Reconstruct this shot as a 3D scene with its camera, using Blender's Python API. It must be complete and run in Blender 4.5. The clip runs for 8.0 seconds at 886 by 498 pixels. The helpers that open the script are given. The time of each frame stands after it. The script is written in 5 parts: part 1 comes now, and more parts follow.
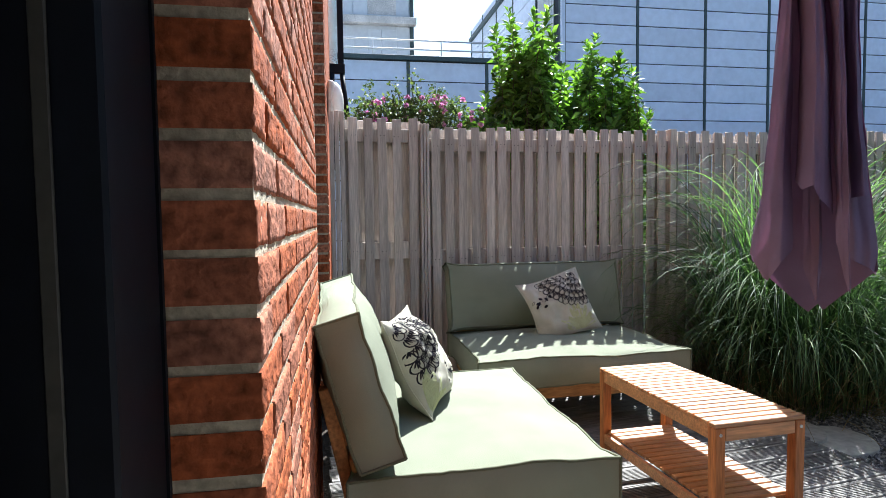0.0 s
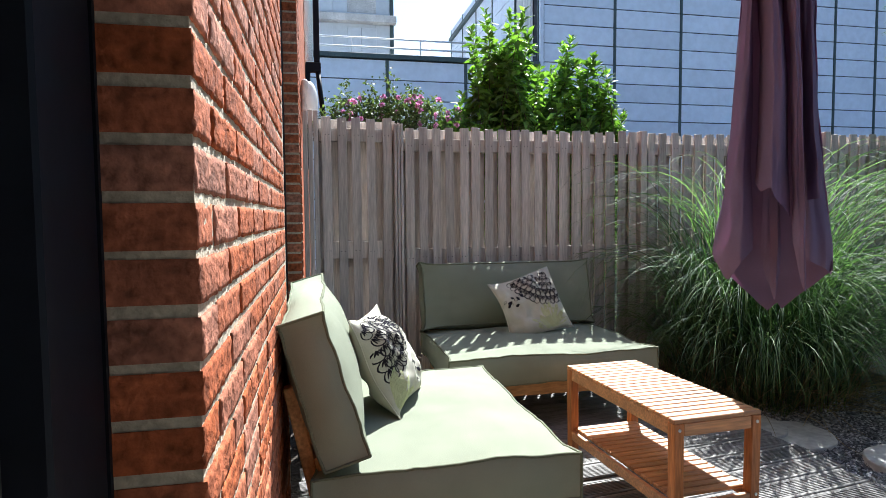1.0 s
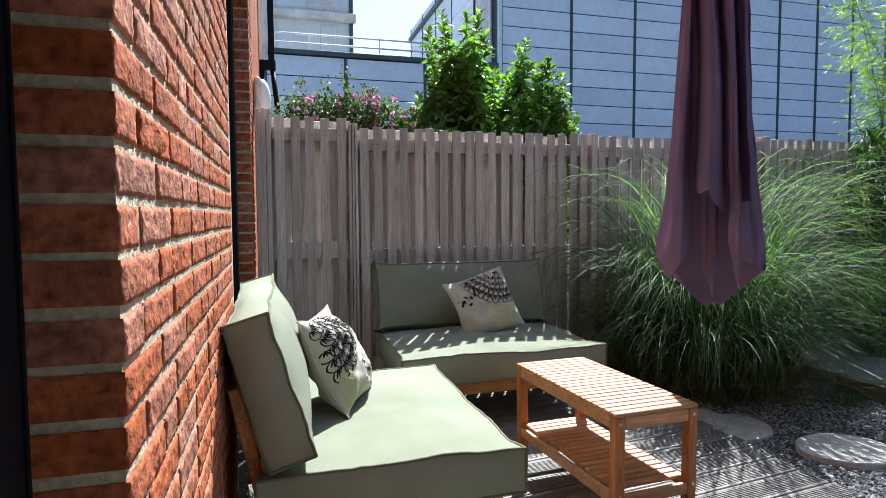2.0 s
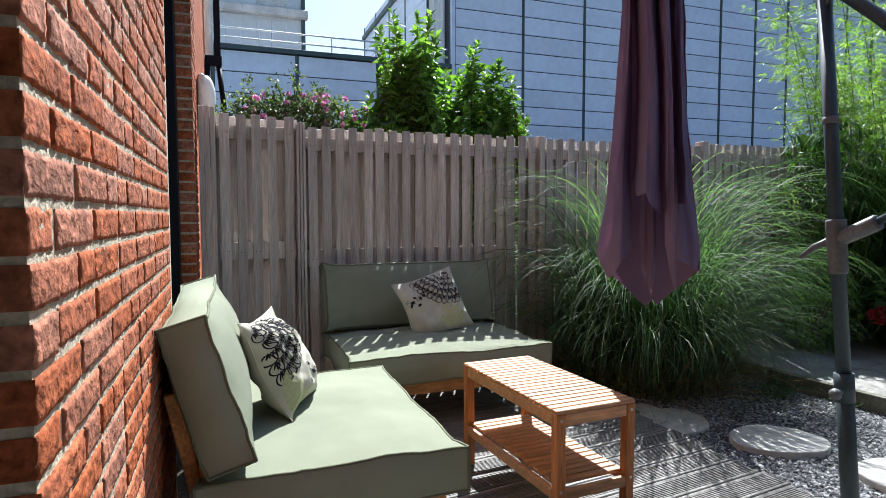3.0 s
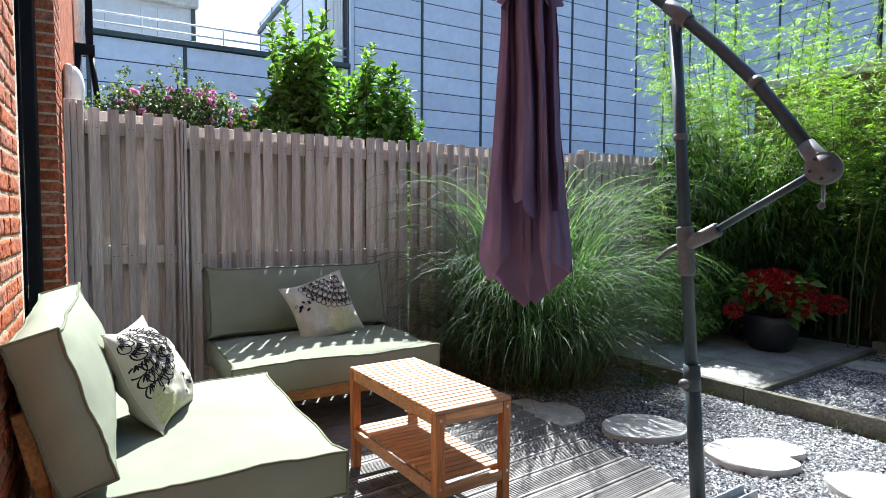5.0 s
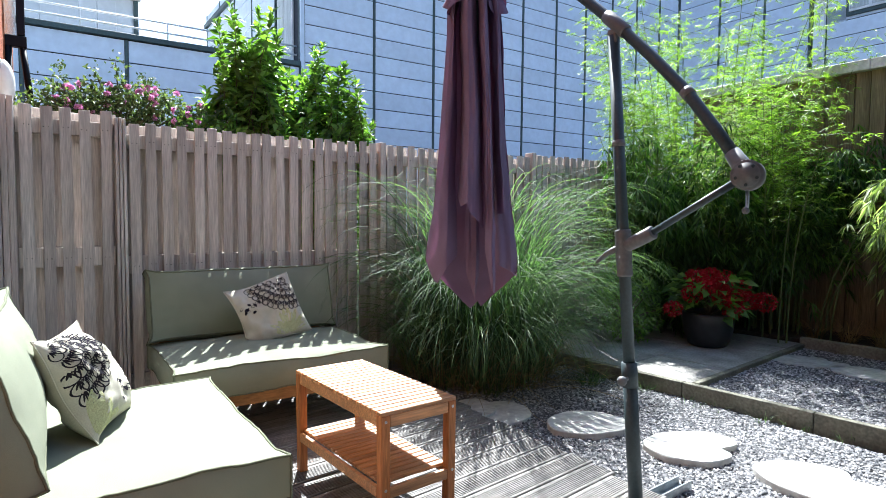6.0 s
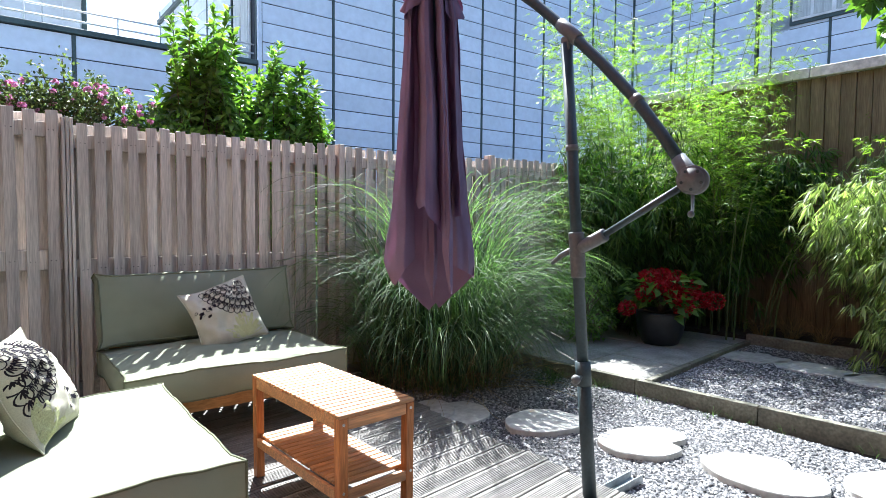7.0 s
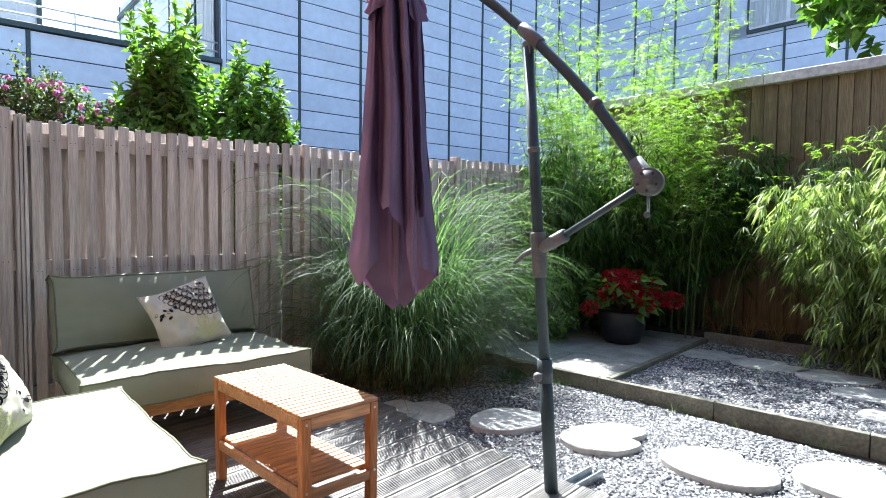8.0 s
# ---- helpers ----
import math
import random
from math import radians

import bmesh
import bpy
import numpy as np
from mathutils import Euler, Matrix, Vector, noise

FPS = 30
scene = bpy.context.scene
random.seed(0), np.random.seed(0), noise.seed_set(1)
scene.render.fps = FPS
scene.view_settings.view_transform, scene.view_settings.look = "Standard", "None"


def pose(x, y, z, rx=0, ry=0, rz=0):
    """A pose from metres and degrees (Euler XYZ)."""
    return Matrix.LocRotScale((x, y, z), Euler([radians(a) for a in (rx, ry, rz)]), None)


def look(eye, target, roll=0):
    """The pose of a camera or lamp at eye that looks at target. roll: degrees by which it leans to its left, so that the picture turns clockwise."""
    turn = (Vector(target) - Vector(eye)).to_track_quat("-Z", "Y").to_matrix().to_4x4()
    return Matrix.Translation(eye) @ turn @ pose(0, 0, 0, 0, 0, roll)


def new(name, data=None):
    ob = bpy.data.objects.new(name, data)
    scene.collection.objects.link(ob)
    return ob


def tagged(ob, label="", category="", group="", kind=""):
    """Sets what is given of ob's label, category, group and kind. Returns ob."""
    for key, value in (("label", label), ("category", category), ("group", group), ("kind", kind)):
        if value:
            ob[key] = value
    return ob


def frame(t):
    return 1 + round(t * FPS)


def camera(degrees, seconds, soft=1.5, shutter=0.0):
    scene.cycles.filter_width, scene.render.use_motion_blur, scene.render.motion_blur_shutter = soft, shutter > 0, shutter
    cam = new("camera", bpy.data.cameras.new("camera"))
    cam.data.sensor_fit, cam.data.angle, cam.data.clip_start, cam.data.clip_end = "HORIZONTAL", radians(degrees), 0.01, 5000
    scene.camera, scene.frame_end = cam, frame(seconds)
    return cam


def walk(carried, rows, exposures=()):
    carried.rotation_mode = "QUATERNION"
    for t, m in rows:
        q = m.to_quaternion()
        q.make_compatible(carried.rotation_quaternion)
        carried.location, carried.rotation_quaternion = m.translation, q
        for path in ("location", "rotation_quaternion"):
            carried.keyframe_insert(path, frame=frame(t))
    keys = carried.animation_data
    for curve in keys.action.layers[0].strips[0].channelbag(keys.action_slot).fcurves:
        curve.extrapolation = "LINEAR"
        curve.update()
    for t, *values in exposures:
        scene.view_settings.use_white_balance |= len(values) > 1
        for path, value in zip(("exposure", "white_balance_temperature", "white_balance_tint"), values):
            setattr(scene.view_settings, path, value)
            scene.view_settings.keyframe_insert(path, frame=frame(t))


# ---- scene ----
cam = camera(74.1, 8.0, soft=0.65)
PATH = [
    (0, (0.085, -0.651, 1.209), (0.439, 1.314, 1.1), -0.7),
    (0.5, (0.108, -0.667, 1.21), (0.485, 1.293, 1.098), -0.7),
    (1, (0.129, -0.685, 1.213), (0.547, 1.267, 1.1), -0.5),
    (1.5, (0.149, -0.704, 1.215), (0.63, 1.234, 1.101), -0.4),
    (3, (0.199, -0.741, 1.221), (0.892, 1.131, 1.105), -0.1),
    (3.5, (0.215, -0.753, 1.226), (0.995, 1.085, 1.111), 0.0),
    (4, (0.229, -0.771, 1.231), (1.087, 1.032, 1.117), 0.1),
    (4.5, (0.243, -0.79, 1.237), (1.168, 0.98, 1.123), 0.2),
    (6, (0.273, -0.85, 1.255), (1.399, 0.799, 1.142), 0.5),
    (6.5, (0.273, -0.863, 1.261), (1.457, 0.745, 1.15), 0.5),
    (7, (0.273, -0.878, 1.264), (1.506, 0.694, 1.155), 0.5),
    (7.5, (0.272, -0.896, 1.268), (1.549, 0.639, 1.16), 0.6),
    (8, (0.273, -0.91, 1.258), (1.589, 0.593, 1.156), 0.6),
]
walk(cam, [(t, look(eye, target, roll)) for t, eye, target, roll in PATH], [(0.0, 1.62, 5950, 8), (1.5, 1.48, 5950, 8), (3.0, 1.24, 5950, 8), (3.5, 1.28, 5950, 8), (4.5, 1.56, 5950, 8), (6.0, 1.92, 5950, 8), (8.0, 2.18, 5950, 8)])

# ---- light ----
SUN_AZ, SUN_EL = radians(27), radians(51)
world = bpy.data.worlds.new("sky")
scene.world = world
world.use_nodes = True
wn = world.node_tree
sky = wn.nodes.new("ShaderNodeTexSky")
sky.sky_type = "NISHITA"
sky.sun_disc = False
sky.sun_elevation, sky.sun_rotation = SUN_EL, SUN_AZ
sky.air_density, sky.dust_density, sky.ozone_density = 1.0, 1.0, 1.2
wn.links.new(sky.outputs[0], wn.nodes["Background"].inputs[0])
wn.nodes["Background"].inputs[1].default_value = 0.085
sun_data = bpy.data.lights.new("sun", "SUN")
sun_data.energy, sun_data.angle, sun_data.color = 5.0, radians(0.55), (1.0, 0.975, 0.92)
sun = new("sun", sun_data)
sun.matrix_world = look((math.sin(SUN_AZ) * 20, math.cos(SUN_AZ) * 20, 20 * math.tan(SUN_EL)), (0, 0, 0))


# ---- materials ----
def material(name, base, rough=0.7, metal=0.0, grain=40.0, amount=0.25, bump=0.2, stain=2.0, stain_amount=0.2, stretch=(1, 1, 1), by_object=0.0,
             by_island=0.0, spec=0.5, translucent=None, second=None, bump_distance=0.004):
    m = bpy.data.materials.new(name)
    m.use_nodes = True
    t = m.node_tree
    link, node = t.links.new, t.nodes.new
    b = t.nodes["Principled BSDF"]
    b.inputs["Roughness"].default_value, b.inputs["Metallic"].default_value = rough, metal
    b.inputs["Specular IOR Level"].default_value = spec
    co = node("ShaderNodeTexCoord")
    mp = node("ShaderNodeMapping")
    mp.inputs["Scale"].default_value = stretch
    link(co.outputs["Object"], mp.inputs["Vector"])
    vec = mp.outputs["Vector"]
    rnd = None
    if by_object:
        rnd = node("ShaderNodeObjectInfo").outputs["Random"]
        add = node("ShaderNodeVectorMath")
        add.operation = "ADD"
        sc = node("ShaderNodeMath")
        sc.operation = "MULTIPLY"
        sc.inputs[1].default_value = 37.0
        link(rnd, sc.inputs[0])
        link(vec, add.inputs[0])
        link(sc.outputs[0], add.inputs[1])
        vec = add.outputs[0]
    elif by_island:
        rnd = node("ShaderNodeNewGeometry").outputs["Random Per Island"]
    n1, n2 = node("ShaderNodeTexNoise"), node("ShaderNodeTexNoise")
    for n, s, d in ((n1, grain, 6), (n2, stain, 3)):
        n.inputs["Scale"].default_value, n.inputs["Detail"].default_value = s, d
        link(vec, n.inputs["Vector"])

    def span(src, lo, hi):
        r = node("ShaderNodeMapRange")
        r.inputs["From Min"].default_value, r.inputs["From Max"].default_value = 0.3, 0.7
        r.inputs["To Min"].default_value, r.inputs["To Max"].default_value = lo, hi
        link(src, r.inputs["Value"])
        return r.outputs[0]

    f = node("ShaderNodeMath")
    f.operation = "MULTIPLY"
    link(span(n1.outputs[0], 1 - amount, 1 + amount), f.inputs[0])
    link(span(n2.outputs[0], 1 - stain_amount, 1 + stain_amount), f.inputs[1])
    fac = f.outputs[0]
    if rnd is not None:
        r = node("ShaderNodeMapRange")
        k = by_object or by_island
        r.inputs["To Min"].default_value, r.inputs["To Max"].default_value = 1 - k, 1 + k
        link(rnd, r.inputs["Value"])
        g = node("ShaderNodeMath")
        g.operation = "MULTIPLY"
        link(fac, g.inputs[0])
        link(r.outputs[0], g.inputs[1])
        fac = g.outputs[0]
    colour = None
    if second:
        mix = node("ShaderNodeMix")
        mix.data_type = "RGBA"
        mix.inputs["A"].default_value, mix.inputs["B"].default_value = (*base, 1), (*second, 1)
        link(rnd if rnd is not None else span(n2.outputs[0], 0, 1), mix.inputs["Factor"])
        colour = mix.outputs["Result"]
    vm = node("ShaderNodeVectorMath")
    vm.operation = "SCALE"
    if colour is None:
        vm.inputs[0].default_value = base
    else:
        link(colour, vm.inputs[0])
    link(fac, vm.inputs["Scale"])
    link(vm.outputs[0], b.inputs["Base Color"])
    if bump:
        bp = node("ShaderNodeBump")
        bp.inputs["Strength"].default_value, bp.inputs["Distance"].default_value = bump, bump_distance
        link(n1.outputs[0], bp.inputs["Height"])
        link(bp.outputs[0], b.inputs["Normal"])
    if translucent:
        tr = node("ShaderNodeBsdfTranslucent")
        vt = node("ShaderNodeVectorMath")
        vt.operation = "MULTIPLY"
        link(vm.outputs[0], vt.inputs[0])
        vt.inputs[1].default_value = translucent
        link(vt.outputs[0], tr.inputs["Color"])
        mx = node("ShaderNodeMixShader")
        mx.inputs[0].default_value = 0.45
        link(b.outputs[0], mx.inputs[1])
        link(tr.outputs[0], mx.inputs[2])
        link(mx.outputs[0], t.nodes["Material Output"].inputs["Surface"])
    return m


BRICK = material("brick_clay", (0.47, 0.115, 0.036), 0.9, grain=60, amount=0.45, bump=0.9, stain=14, stain_amount=0.35, by_object=0.30, second=(0.27, 0.115, 0.075), spec=0.2, bump_distance=0.007)
MORTAR = material("mortar", (0.47, 0.41, 0.31), 0.95, grain=90, amount=0.25, bump=0.8, stain=7, bump_distance=0.006, spec=0.2)
FRAME = material("dark_aluminium", (0.006, 0.008, 0.013), 0.5, spec=0.2, grain=30, amount=0.15, bump=0.05, stain=3)
WOOD_GREY = material("weathered_wood", (0.53, 0.48, 0.44), 0.85, grain=30, amount=0.2, bump=0.5, stain=5, stain_amount=0.22, stretch=(6, 6, 0.35), by_object=0.18, spec=0.2)
WOOD_BROWN = material("brown_stained_wood", (0.205, 0.165, 0.098), 0.8, grain=26, amount=0.35, bump=0.4, stain=2, stain_amount=0.3, stretch=(6, 6, 0.3), by_object=0.2, spec=0.25)
CAP_GREY = material("grey_capping", (0.60, 0.585, 0.56), 0.6, grain=20, stain=2, bump=0.1)
DECK = material("weathered_decking", (0.20, 0.19, 0.178), 0.55, grain=22, amount=0.35, bump=0.4, stain=3, stain_amount=0.3, stretch=(0.4, 5, 5), by_object=0.2, spec=0.3)
PINE = material("pine_wood", (0.42, 0.22, 0.08), 0.6, grain=18, amount=0.3, bump=0.25, stain=4, stretch=(1, 5, 5), by_object=0.12, spec=0.3)
# the leg wood made paler, sun glare on the slats put into the colour
TABLE_WOOD = material("oiled_orange_wood_with_glare", (0.46, 0.21, 0.075), 0.5, grain=20, amount=0.3, bump=0.2, stain=4, stretch=(0.6, 6, 6), by_object=0.15, spec=0.8)
TABLE_LEG = material("oiled_orange_leg_wood", (0.40, 0.15, 0.045), 0.5, grain=20, amount=0.3, bump=0.2, stain=4, stretch=(6, 6, 0.6), by_object=0.1, spec=0.35)
FABRIC = material("olive_canvas", (0.232, 0.25, 0.185), 0.95, grain=350, amount=0.10, bump=0.35, stain=4, stain_amount=0.1, spec=0.15, bump_distance=0.0015)
PIPING = material("olive_piping", (0.15, 0.162, 0.108), 0.9, grain=300, bump=0.2, spec=0.15)
PILLOW = material("cream_cotton", (0.52, 0.50, 0.41), 0.95, grain=260, amount=0.12, bump=0.3, stain=7, stain_amount=0.12, spec=0.1, bump_distance=0.0015)
PRINT_DARK = material("black_print", (0.02, 0.018, 0.025), 0.9, grain=200, bump=0.1, spec=0.1)
PRINT_GREEN = material("yellow_green_print", (0.46, 0.47, 0.27), 0.95, grain=200, bump=0.1, spec=0.1)
CANOPY = material("plum_canopy_cloth", (0.30, 0.23, 0.375), 0.85, grain=300, amount=0.12, bump=0.25, stain=3, stain_amount=0.15, spec=0.25, bump_distance=0.0015, translucent=(0.27, 0.11, 0.15))
POLE = material("anthracite_powder_coat", (0.028, 0.05, 0.06), 0.5, grain=80, amount=0.2, bump=0.08, stain=5)
PLASTIC = material("grey_plastic", (0.115, 0.122, 0.128), 0.5, grain=60, amount=0.15, bump=0.08, stain=6)
STEEL = material("steel", (0.5, 0.5, 0.48), 0.35, metal=1.0, grain=60, bump=0.05)
GALVANISED = material("galvanised_steel", (0.33, 0.36, 0.38), 0.45, metal=0.8, grain=30, bump=0.08)
CLAD = material("zinc_cladding", (0.72, 0.79, 0.90), 0.5, metal=0.0, grain=6, amount=0.06, bump=0.03, stain=0.6, stain_amount=0.06, by_object=0.04)
CLAD_RIB = material("dark_green_rib", (0.055, 0.085, 0.085), 0.55, grain=20, bump=0.05)
CLAD_JOINT = material("cladding_joint", (0.03, 0.035, 0.045), 0.8, grain=20, bump=0)
PALE = material("pale_panel", (0.62, 0.66, 0.70), 0.6, grain=6, amount=0.05, bump=0.02, stain=0.8, stain_amount=0.05)
WHITE_METAL = material("white_rail_paint", (0.80, 0.80, 0.80), 0.4, grain=30, amount=0.05, bump=0.03)
CURTAIN = material("pale_curtain", (0.55, 0.57, 0.56), 0.9, grain=12, amount=0.25, bump=0.2, stretch=(8, 8, 0.2))
GRAVEL = material("grey_gravel", (0.10, 0.10, 0.105), 0.85, grain=90, amount=0.6, bump=0.8, stain=30, stain_amount=0.4)
PEBBLE = material("gravel_stone", (0.055, 0.062, 0.08), 0.75, grain=60, amount=0.2, bump=0.2, by_island=0.55, second=(0.34, 0.335, 0.33))
SOIL = material("dark_soil", (0.045, 0.035, 0.025), 0.95, grain=40, amount=0.5, bump=1.0, stain=5, bump_distance=0.02)
FLAG = material("pale_flagstone", (0.47, 0.46, 0.43), 0.85, grain=22, amount=0.2, bump=0.5, stain=4, stain_amount=0.18, by_object=0.1)
CONCRETE = material("weathered_concrete", (0.28, 0.27, 0.25), 0.9, grain=60, amount=0.25, bump=0.5, stain=4, stain_amount=0.3, by_object=0.08)
KERB_MAT = material("mossy_concrete", (0.165, 0.16, 0.122), 0.9, grain=50, amount=0.3, bump=0.6, stain=5, stain_amount=0.3, by_object=0.1)
LAUREL = material("laurel_leaf", (0.072, 0.145, 0.034), 0.5, grain=30, amount=0.2, bump=0.1, stain=1.6, stain_amount=0.3, by_island=0.4, second=(0.14, 0.24, 0.05), translucent=(1.8, 2.1, 0.7))
# leaf green darkened, the deep shade of the corner put into the colour
BAMBOO = material("shaded_bamboo_leaf", (0.034, 0.082, 0.022), 0.6, spec=0.25, grain=30, amount=0.2, bump=0, stain=0.9, stain_amount=0.35, by_island=0.4, second=(0.085, 0.15, 0.036), translucent=(1.6, 2.05, 0.7))
# lighter leaf green, sun on the upper bamboo put into the colour
BAMBOO_TOP = material("sunlit_bamboo_leaf", (0.10, 0.19, 0.035), 0.45, grain=30, amount=0.2, bump=0, stain=0.9, stain_amount=0.3, by_island=0.35, second=(0.19, 0.27, 0.055), translucent=(1.8, 2.1, 0.7))
BAMBOO_PALE = material("pale_bamboo_leaf", (0.13, 0.185, 0.055), 0.45, grain=30, amount=0.2, bump=0, stain=1.2, stain_amount=0.3, by_island=0.4, second=(0.29, 0.33, 0.14), translucent=(1.7, 2.0, 1.0))
CULM = material("bamboo_culm", (0.09, 0.13, 0.04), 0.5, grain=20, bump=0.1)
GRASS = material("grass_blade", (0.044, 0.092, 0.048), 0.62, spec=0.35, grain=20, amount=0.2, bump=0, stain=1.5, by_island=0.5, second=(0.12, 0.175, 0.082), translucent=(1.4, 1.75, 0.8))
STRAW = material("dry_grass", (0.30, 0.23, 0.11), 0.8, grain=20, amount=0.2, bump=0, by_island=0.4, translucent=(1.2, 1.1, 0.8))
ROSE_LEAF = material("rose_leaf", (0.045, 0.08, 0.035), 0.5, grain=30, amount=0.2, bump=0, by_island=0.4, second=(0.11, 0.14, 0.065), translucent=(1.5, 1.7, 0.8))
PINK = material("pink_petal", (0.36, 0.09, 0.26), 0.7, grain=40, amount=0.2, bump=0, by_island=0.3, second=(0.62, 0.34, 0.50), translucent=(1.1, 0.9, 1.1))
RED = material("red_petal", (0.62, 0.018, 0.03), 0.7, grain=40, amount=0.25, bump=0, by_island=0.4, second=(0.36, 0.015, 0.035), translucent=(1.3, 0.6, 0.6))
RED_EDGE = material("pale_petal_edge", (0.45, 0.16, 0.10), 0.7, grain=40, bump=0, by_island=0.3)
TWIG = material("twig_bark", (0.09, 0.065, 0.04), 0.85, grain=40, bump=0.4)
POT = material("dark_glazed_pot", (0.02, 0.022, 0.026), 0.45, grain=12, amount=0.3, bump=0.15, stain=5)
# neutral dark grey for the unseen closing surfaces, keeps bounced fill low
DARK_CLOSURE = material("dark_neutral_closure", (0.075, 0.08, 0.085), 0.6, grain=8, stain=0.5, bump=0.05)
STRIP = material("brown_grey_strip", (0.055, 0.052, 0.042), 0.6, grain=40, bump=0.05)
PLASTER = material("interior_plaster", (0.55, 0.53, 0.5), 0.9, grain=60, bump=0.1)
OAK = material("interior_floor_wood", (0.22, 0.15, 0.09), 0.6, grain=20, stretch=(1, 6, 6), bump=0.1)
LAMP_WHITE = material("opal_lamp_cover", (0.78, 0.78, 0.75), 0.35, grain=40, amount=0.04, bump=0.02)


def glass(name, tint, rough=0.02):
    m = bpy.data.materials.new(name)
    m.use_nodes = True
    b = m.node_tree.nodes["Principled BSDF"]
    b.inputs["Base Color"].default_value = (*tint, 1)
    b.inputs["Roughness"].default_value = rough
    b.inputs["Transmission Weight"].default_value = 1.0
    b.inputs["IOR"].default_value = 1.45
    return m


GLASS = glass("window_glass", (0.9, 0.95, 0.95))
GLASS_GREEN = glass("greenish_balustrade_glass", (0.75, 0.93, 0.92), 0.2)


# ---- building blocks ----
def finish(name, bm, mat, smooth=False):
    me = bpy.data.meshes.new(name)
    bm.to_mesh(me)
    bm.free()
    me.materials.append(mat)
    if smooth:
        me.shade_smooth()
    return me


def thing(name, label, category, at=(0, 0, 0), rz=0.0, group="", kind=""):
    ob = new(name)
    ob.empty_display_size = 0.1
    ob.matrix_basis = pose(*at, 0, 0, rz)
    return tagged(ob, label, category, group, kind)


def part(name, bm, mat, parent, label="", smooth=False):
    ob = new(name, bm if isinstance(bm, bpy.types.Mesh) else finish(name, bm, mat, smooth))
    ob.parent = parent
    if label:
        ob["label"] = label
    return ob


def box(lo, hi, bevel=0.0, segments=1, bm=None, m=None):
    out = bm or bmesh.new()
    c = [(a + b) / 2 for a, b in zip(lo, hi)]
    s = [max(b - a, 1e-4) for a, b in zip(lo, hi)]
    tmp = bmesh.new()
    bmesh.ops.create_cube(tmp, size=1.0, matrix=Matrix.LocRotScale(c, None, s))
    if bevel:
        bmesh.ops.bevel(tmp, geom=tmp.edges[:], offset=bevel, segments=segments, affect="EDGES", profile=0.5)
    if m is not None:
        tmp.transform(m)
    if bm is None:
        out.free()
        return tmp
    join(out, tmp)
    return out


def join(bm, other):
    me = bpy.data.meshes.new("tmp")
    other.to_mesh(me)
    other.free()
    bm.from_mesh(me)
    bpy.data.meshes.remove(me)


def tube(points, radii, sides=12, caps=True, bm=None):
    """A tube along points with a radius at each."""
    out = bm or bmesh.new()
    pts = [Vector(p) for p in points]
    if not hasattr(radii, "__len__"):
        radii = [radii] * len(pts)
    rings, up = [], None
    for i, p in enumerate(pts):
        d = (pts[min(i + 1, len(pts) - 1)] - pts[max(i - 1, 0)]).normalized()
        if up is None:
            up = d.orthogonal().normalized()
        up = (up - d * up.dot(d)).normalized()
        side = d.cross(up)
        rings.append([out.verts.new(p + radii[i] * (math.cos(a) * up + math.sin(a) * side)) for a in [2 * math.pi * k / sides for k in range(sides)]])
    for a, b in zip(rings, rings[1:]):
        for k in range(sides):
            f = out.faces.new((a[k], a[(k + 1) % sides], b[(k + 1) % sides], b[k]))
            f.smooth = True
    if caps:
        out.faces.new(rings[0][::-1])
        out.faces.new(rings[-1])
    return out


def lathe(profile, sides=28, closed=True):
    """A turned body from (radius, height) pairs."""
    bm = bmesh.new()
    rings = [[bm.verts.new((r * math.cos(a), r * math.sin(a), z)) for a in [2 * math.pi * k / sides for k in range(sides)]] for r, z in profile]
    for a, b in zip(rings, rings[1:]):
        for k in range(sides):
            bm.faces.new((a[k], a[(k + 1) % sides], b[(k + 1) % sides], b[k])).smooth = True
    if closed:
        bm.faces.new(rings[0][::-1])
        bm.faces.new(rings[-1])
    return bm


def soup(name, verts, faces, mat, smooth=False):
    """A mesh from numpy arrays of corners and of faces with one number of corners."""
    me = bpy.data.meshes.new(name)
    n, k = faces.shape
    me.vertices.add(len(verts))
    me.vertices.foreach_set("co", np.asarray(verts, np.float32).ravel())
    me.loops.add(n * k)
    me.loops.foreach_set("vertex_index", np.asarray(faces, np.int32).ravel())
    me.polygons.add(n)
    me.polygons.foreach_set("loop_start", np.arange(0, n * k, k, dtype=np.int32))
    me.update(calc_edges=True)
    me.materials.append(mat)
    if smooth:
        me.shade_smooth()
    return me


def leaves(name, base, way, length, width, mat, fold=0.25, droop=0.25, roll=None, rng=np.random):
    """Many folded, drooping leaves: base points, directions, lengths and widths, one row each."""
    n = len(base)
    way = way / np.linalg.norm(way, axis=1)[:, None]
    ref = np.tile((0.0, 0.0, 1.0), (n, 1)) + rng.normal(0, 0.45, (n, 3))
    side = np.cross(way, ref)
    side /= np.linalg.norm(side, axis=1)[:, None] + 1e-9
    up = np.cross(side, way)
    L, W = np.asarray(length)[:, None], np.asarray(width)[:, None]
    down = np.array((0, 0, -1.0))
    mid = base + way * L * 0.45 + down * L * droop * 0.2
    tip = base + way * L + down * L * droop
    lift = up * W * fold
    v = np.stack([base, mid + side * W / 2 + lift, mid, mid - side * W / 2 + lift, tip], 1).reshape(-1, 3)
    o = np.arange(n)[:, None] * 5
    f = np.concatenate([o + (0, 2, 1), o + (1, 2, 4), o + (0, 3, 2), o + (2, 3, 4)], 1).reshape(-1, 3)
    return soup(name, v, f, mat)


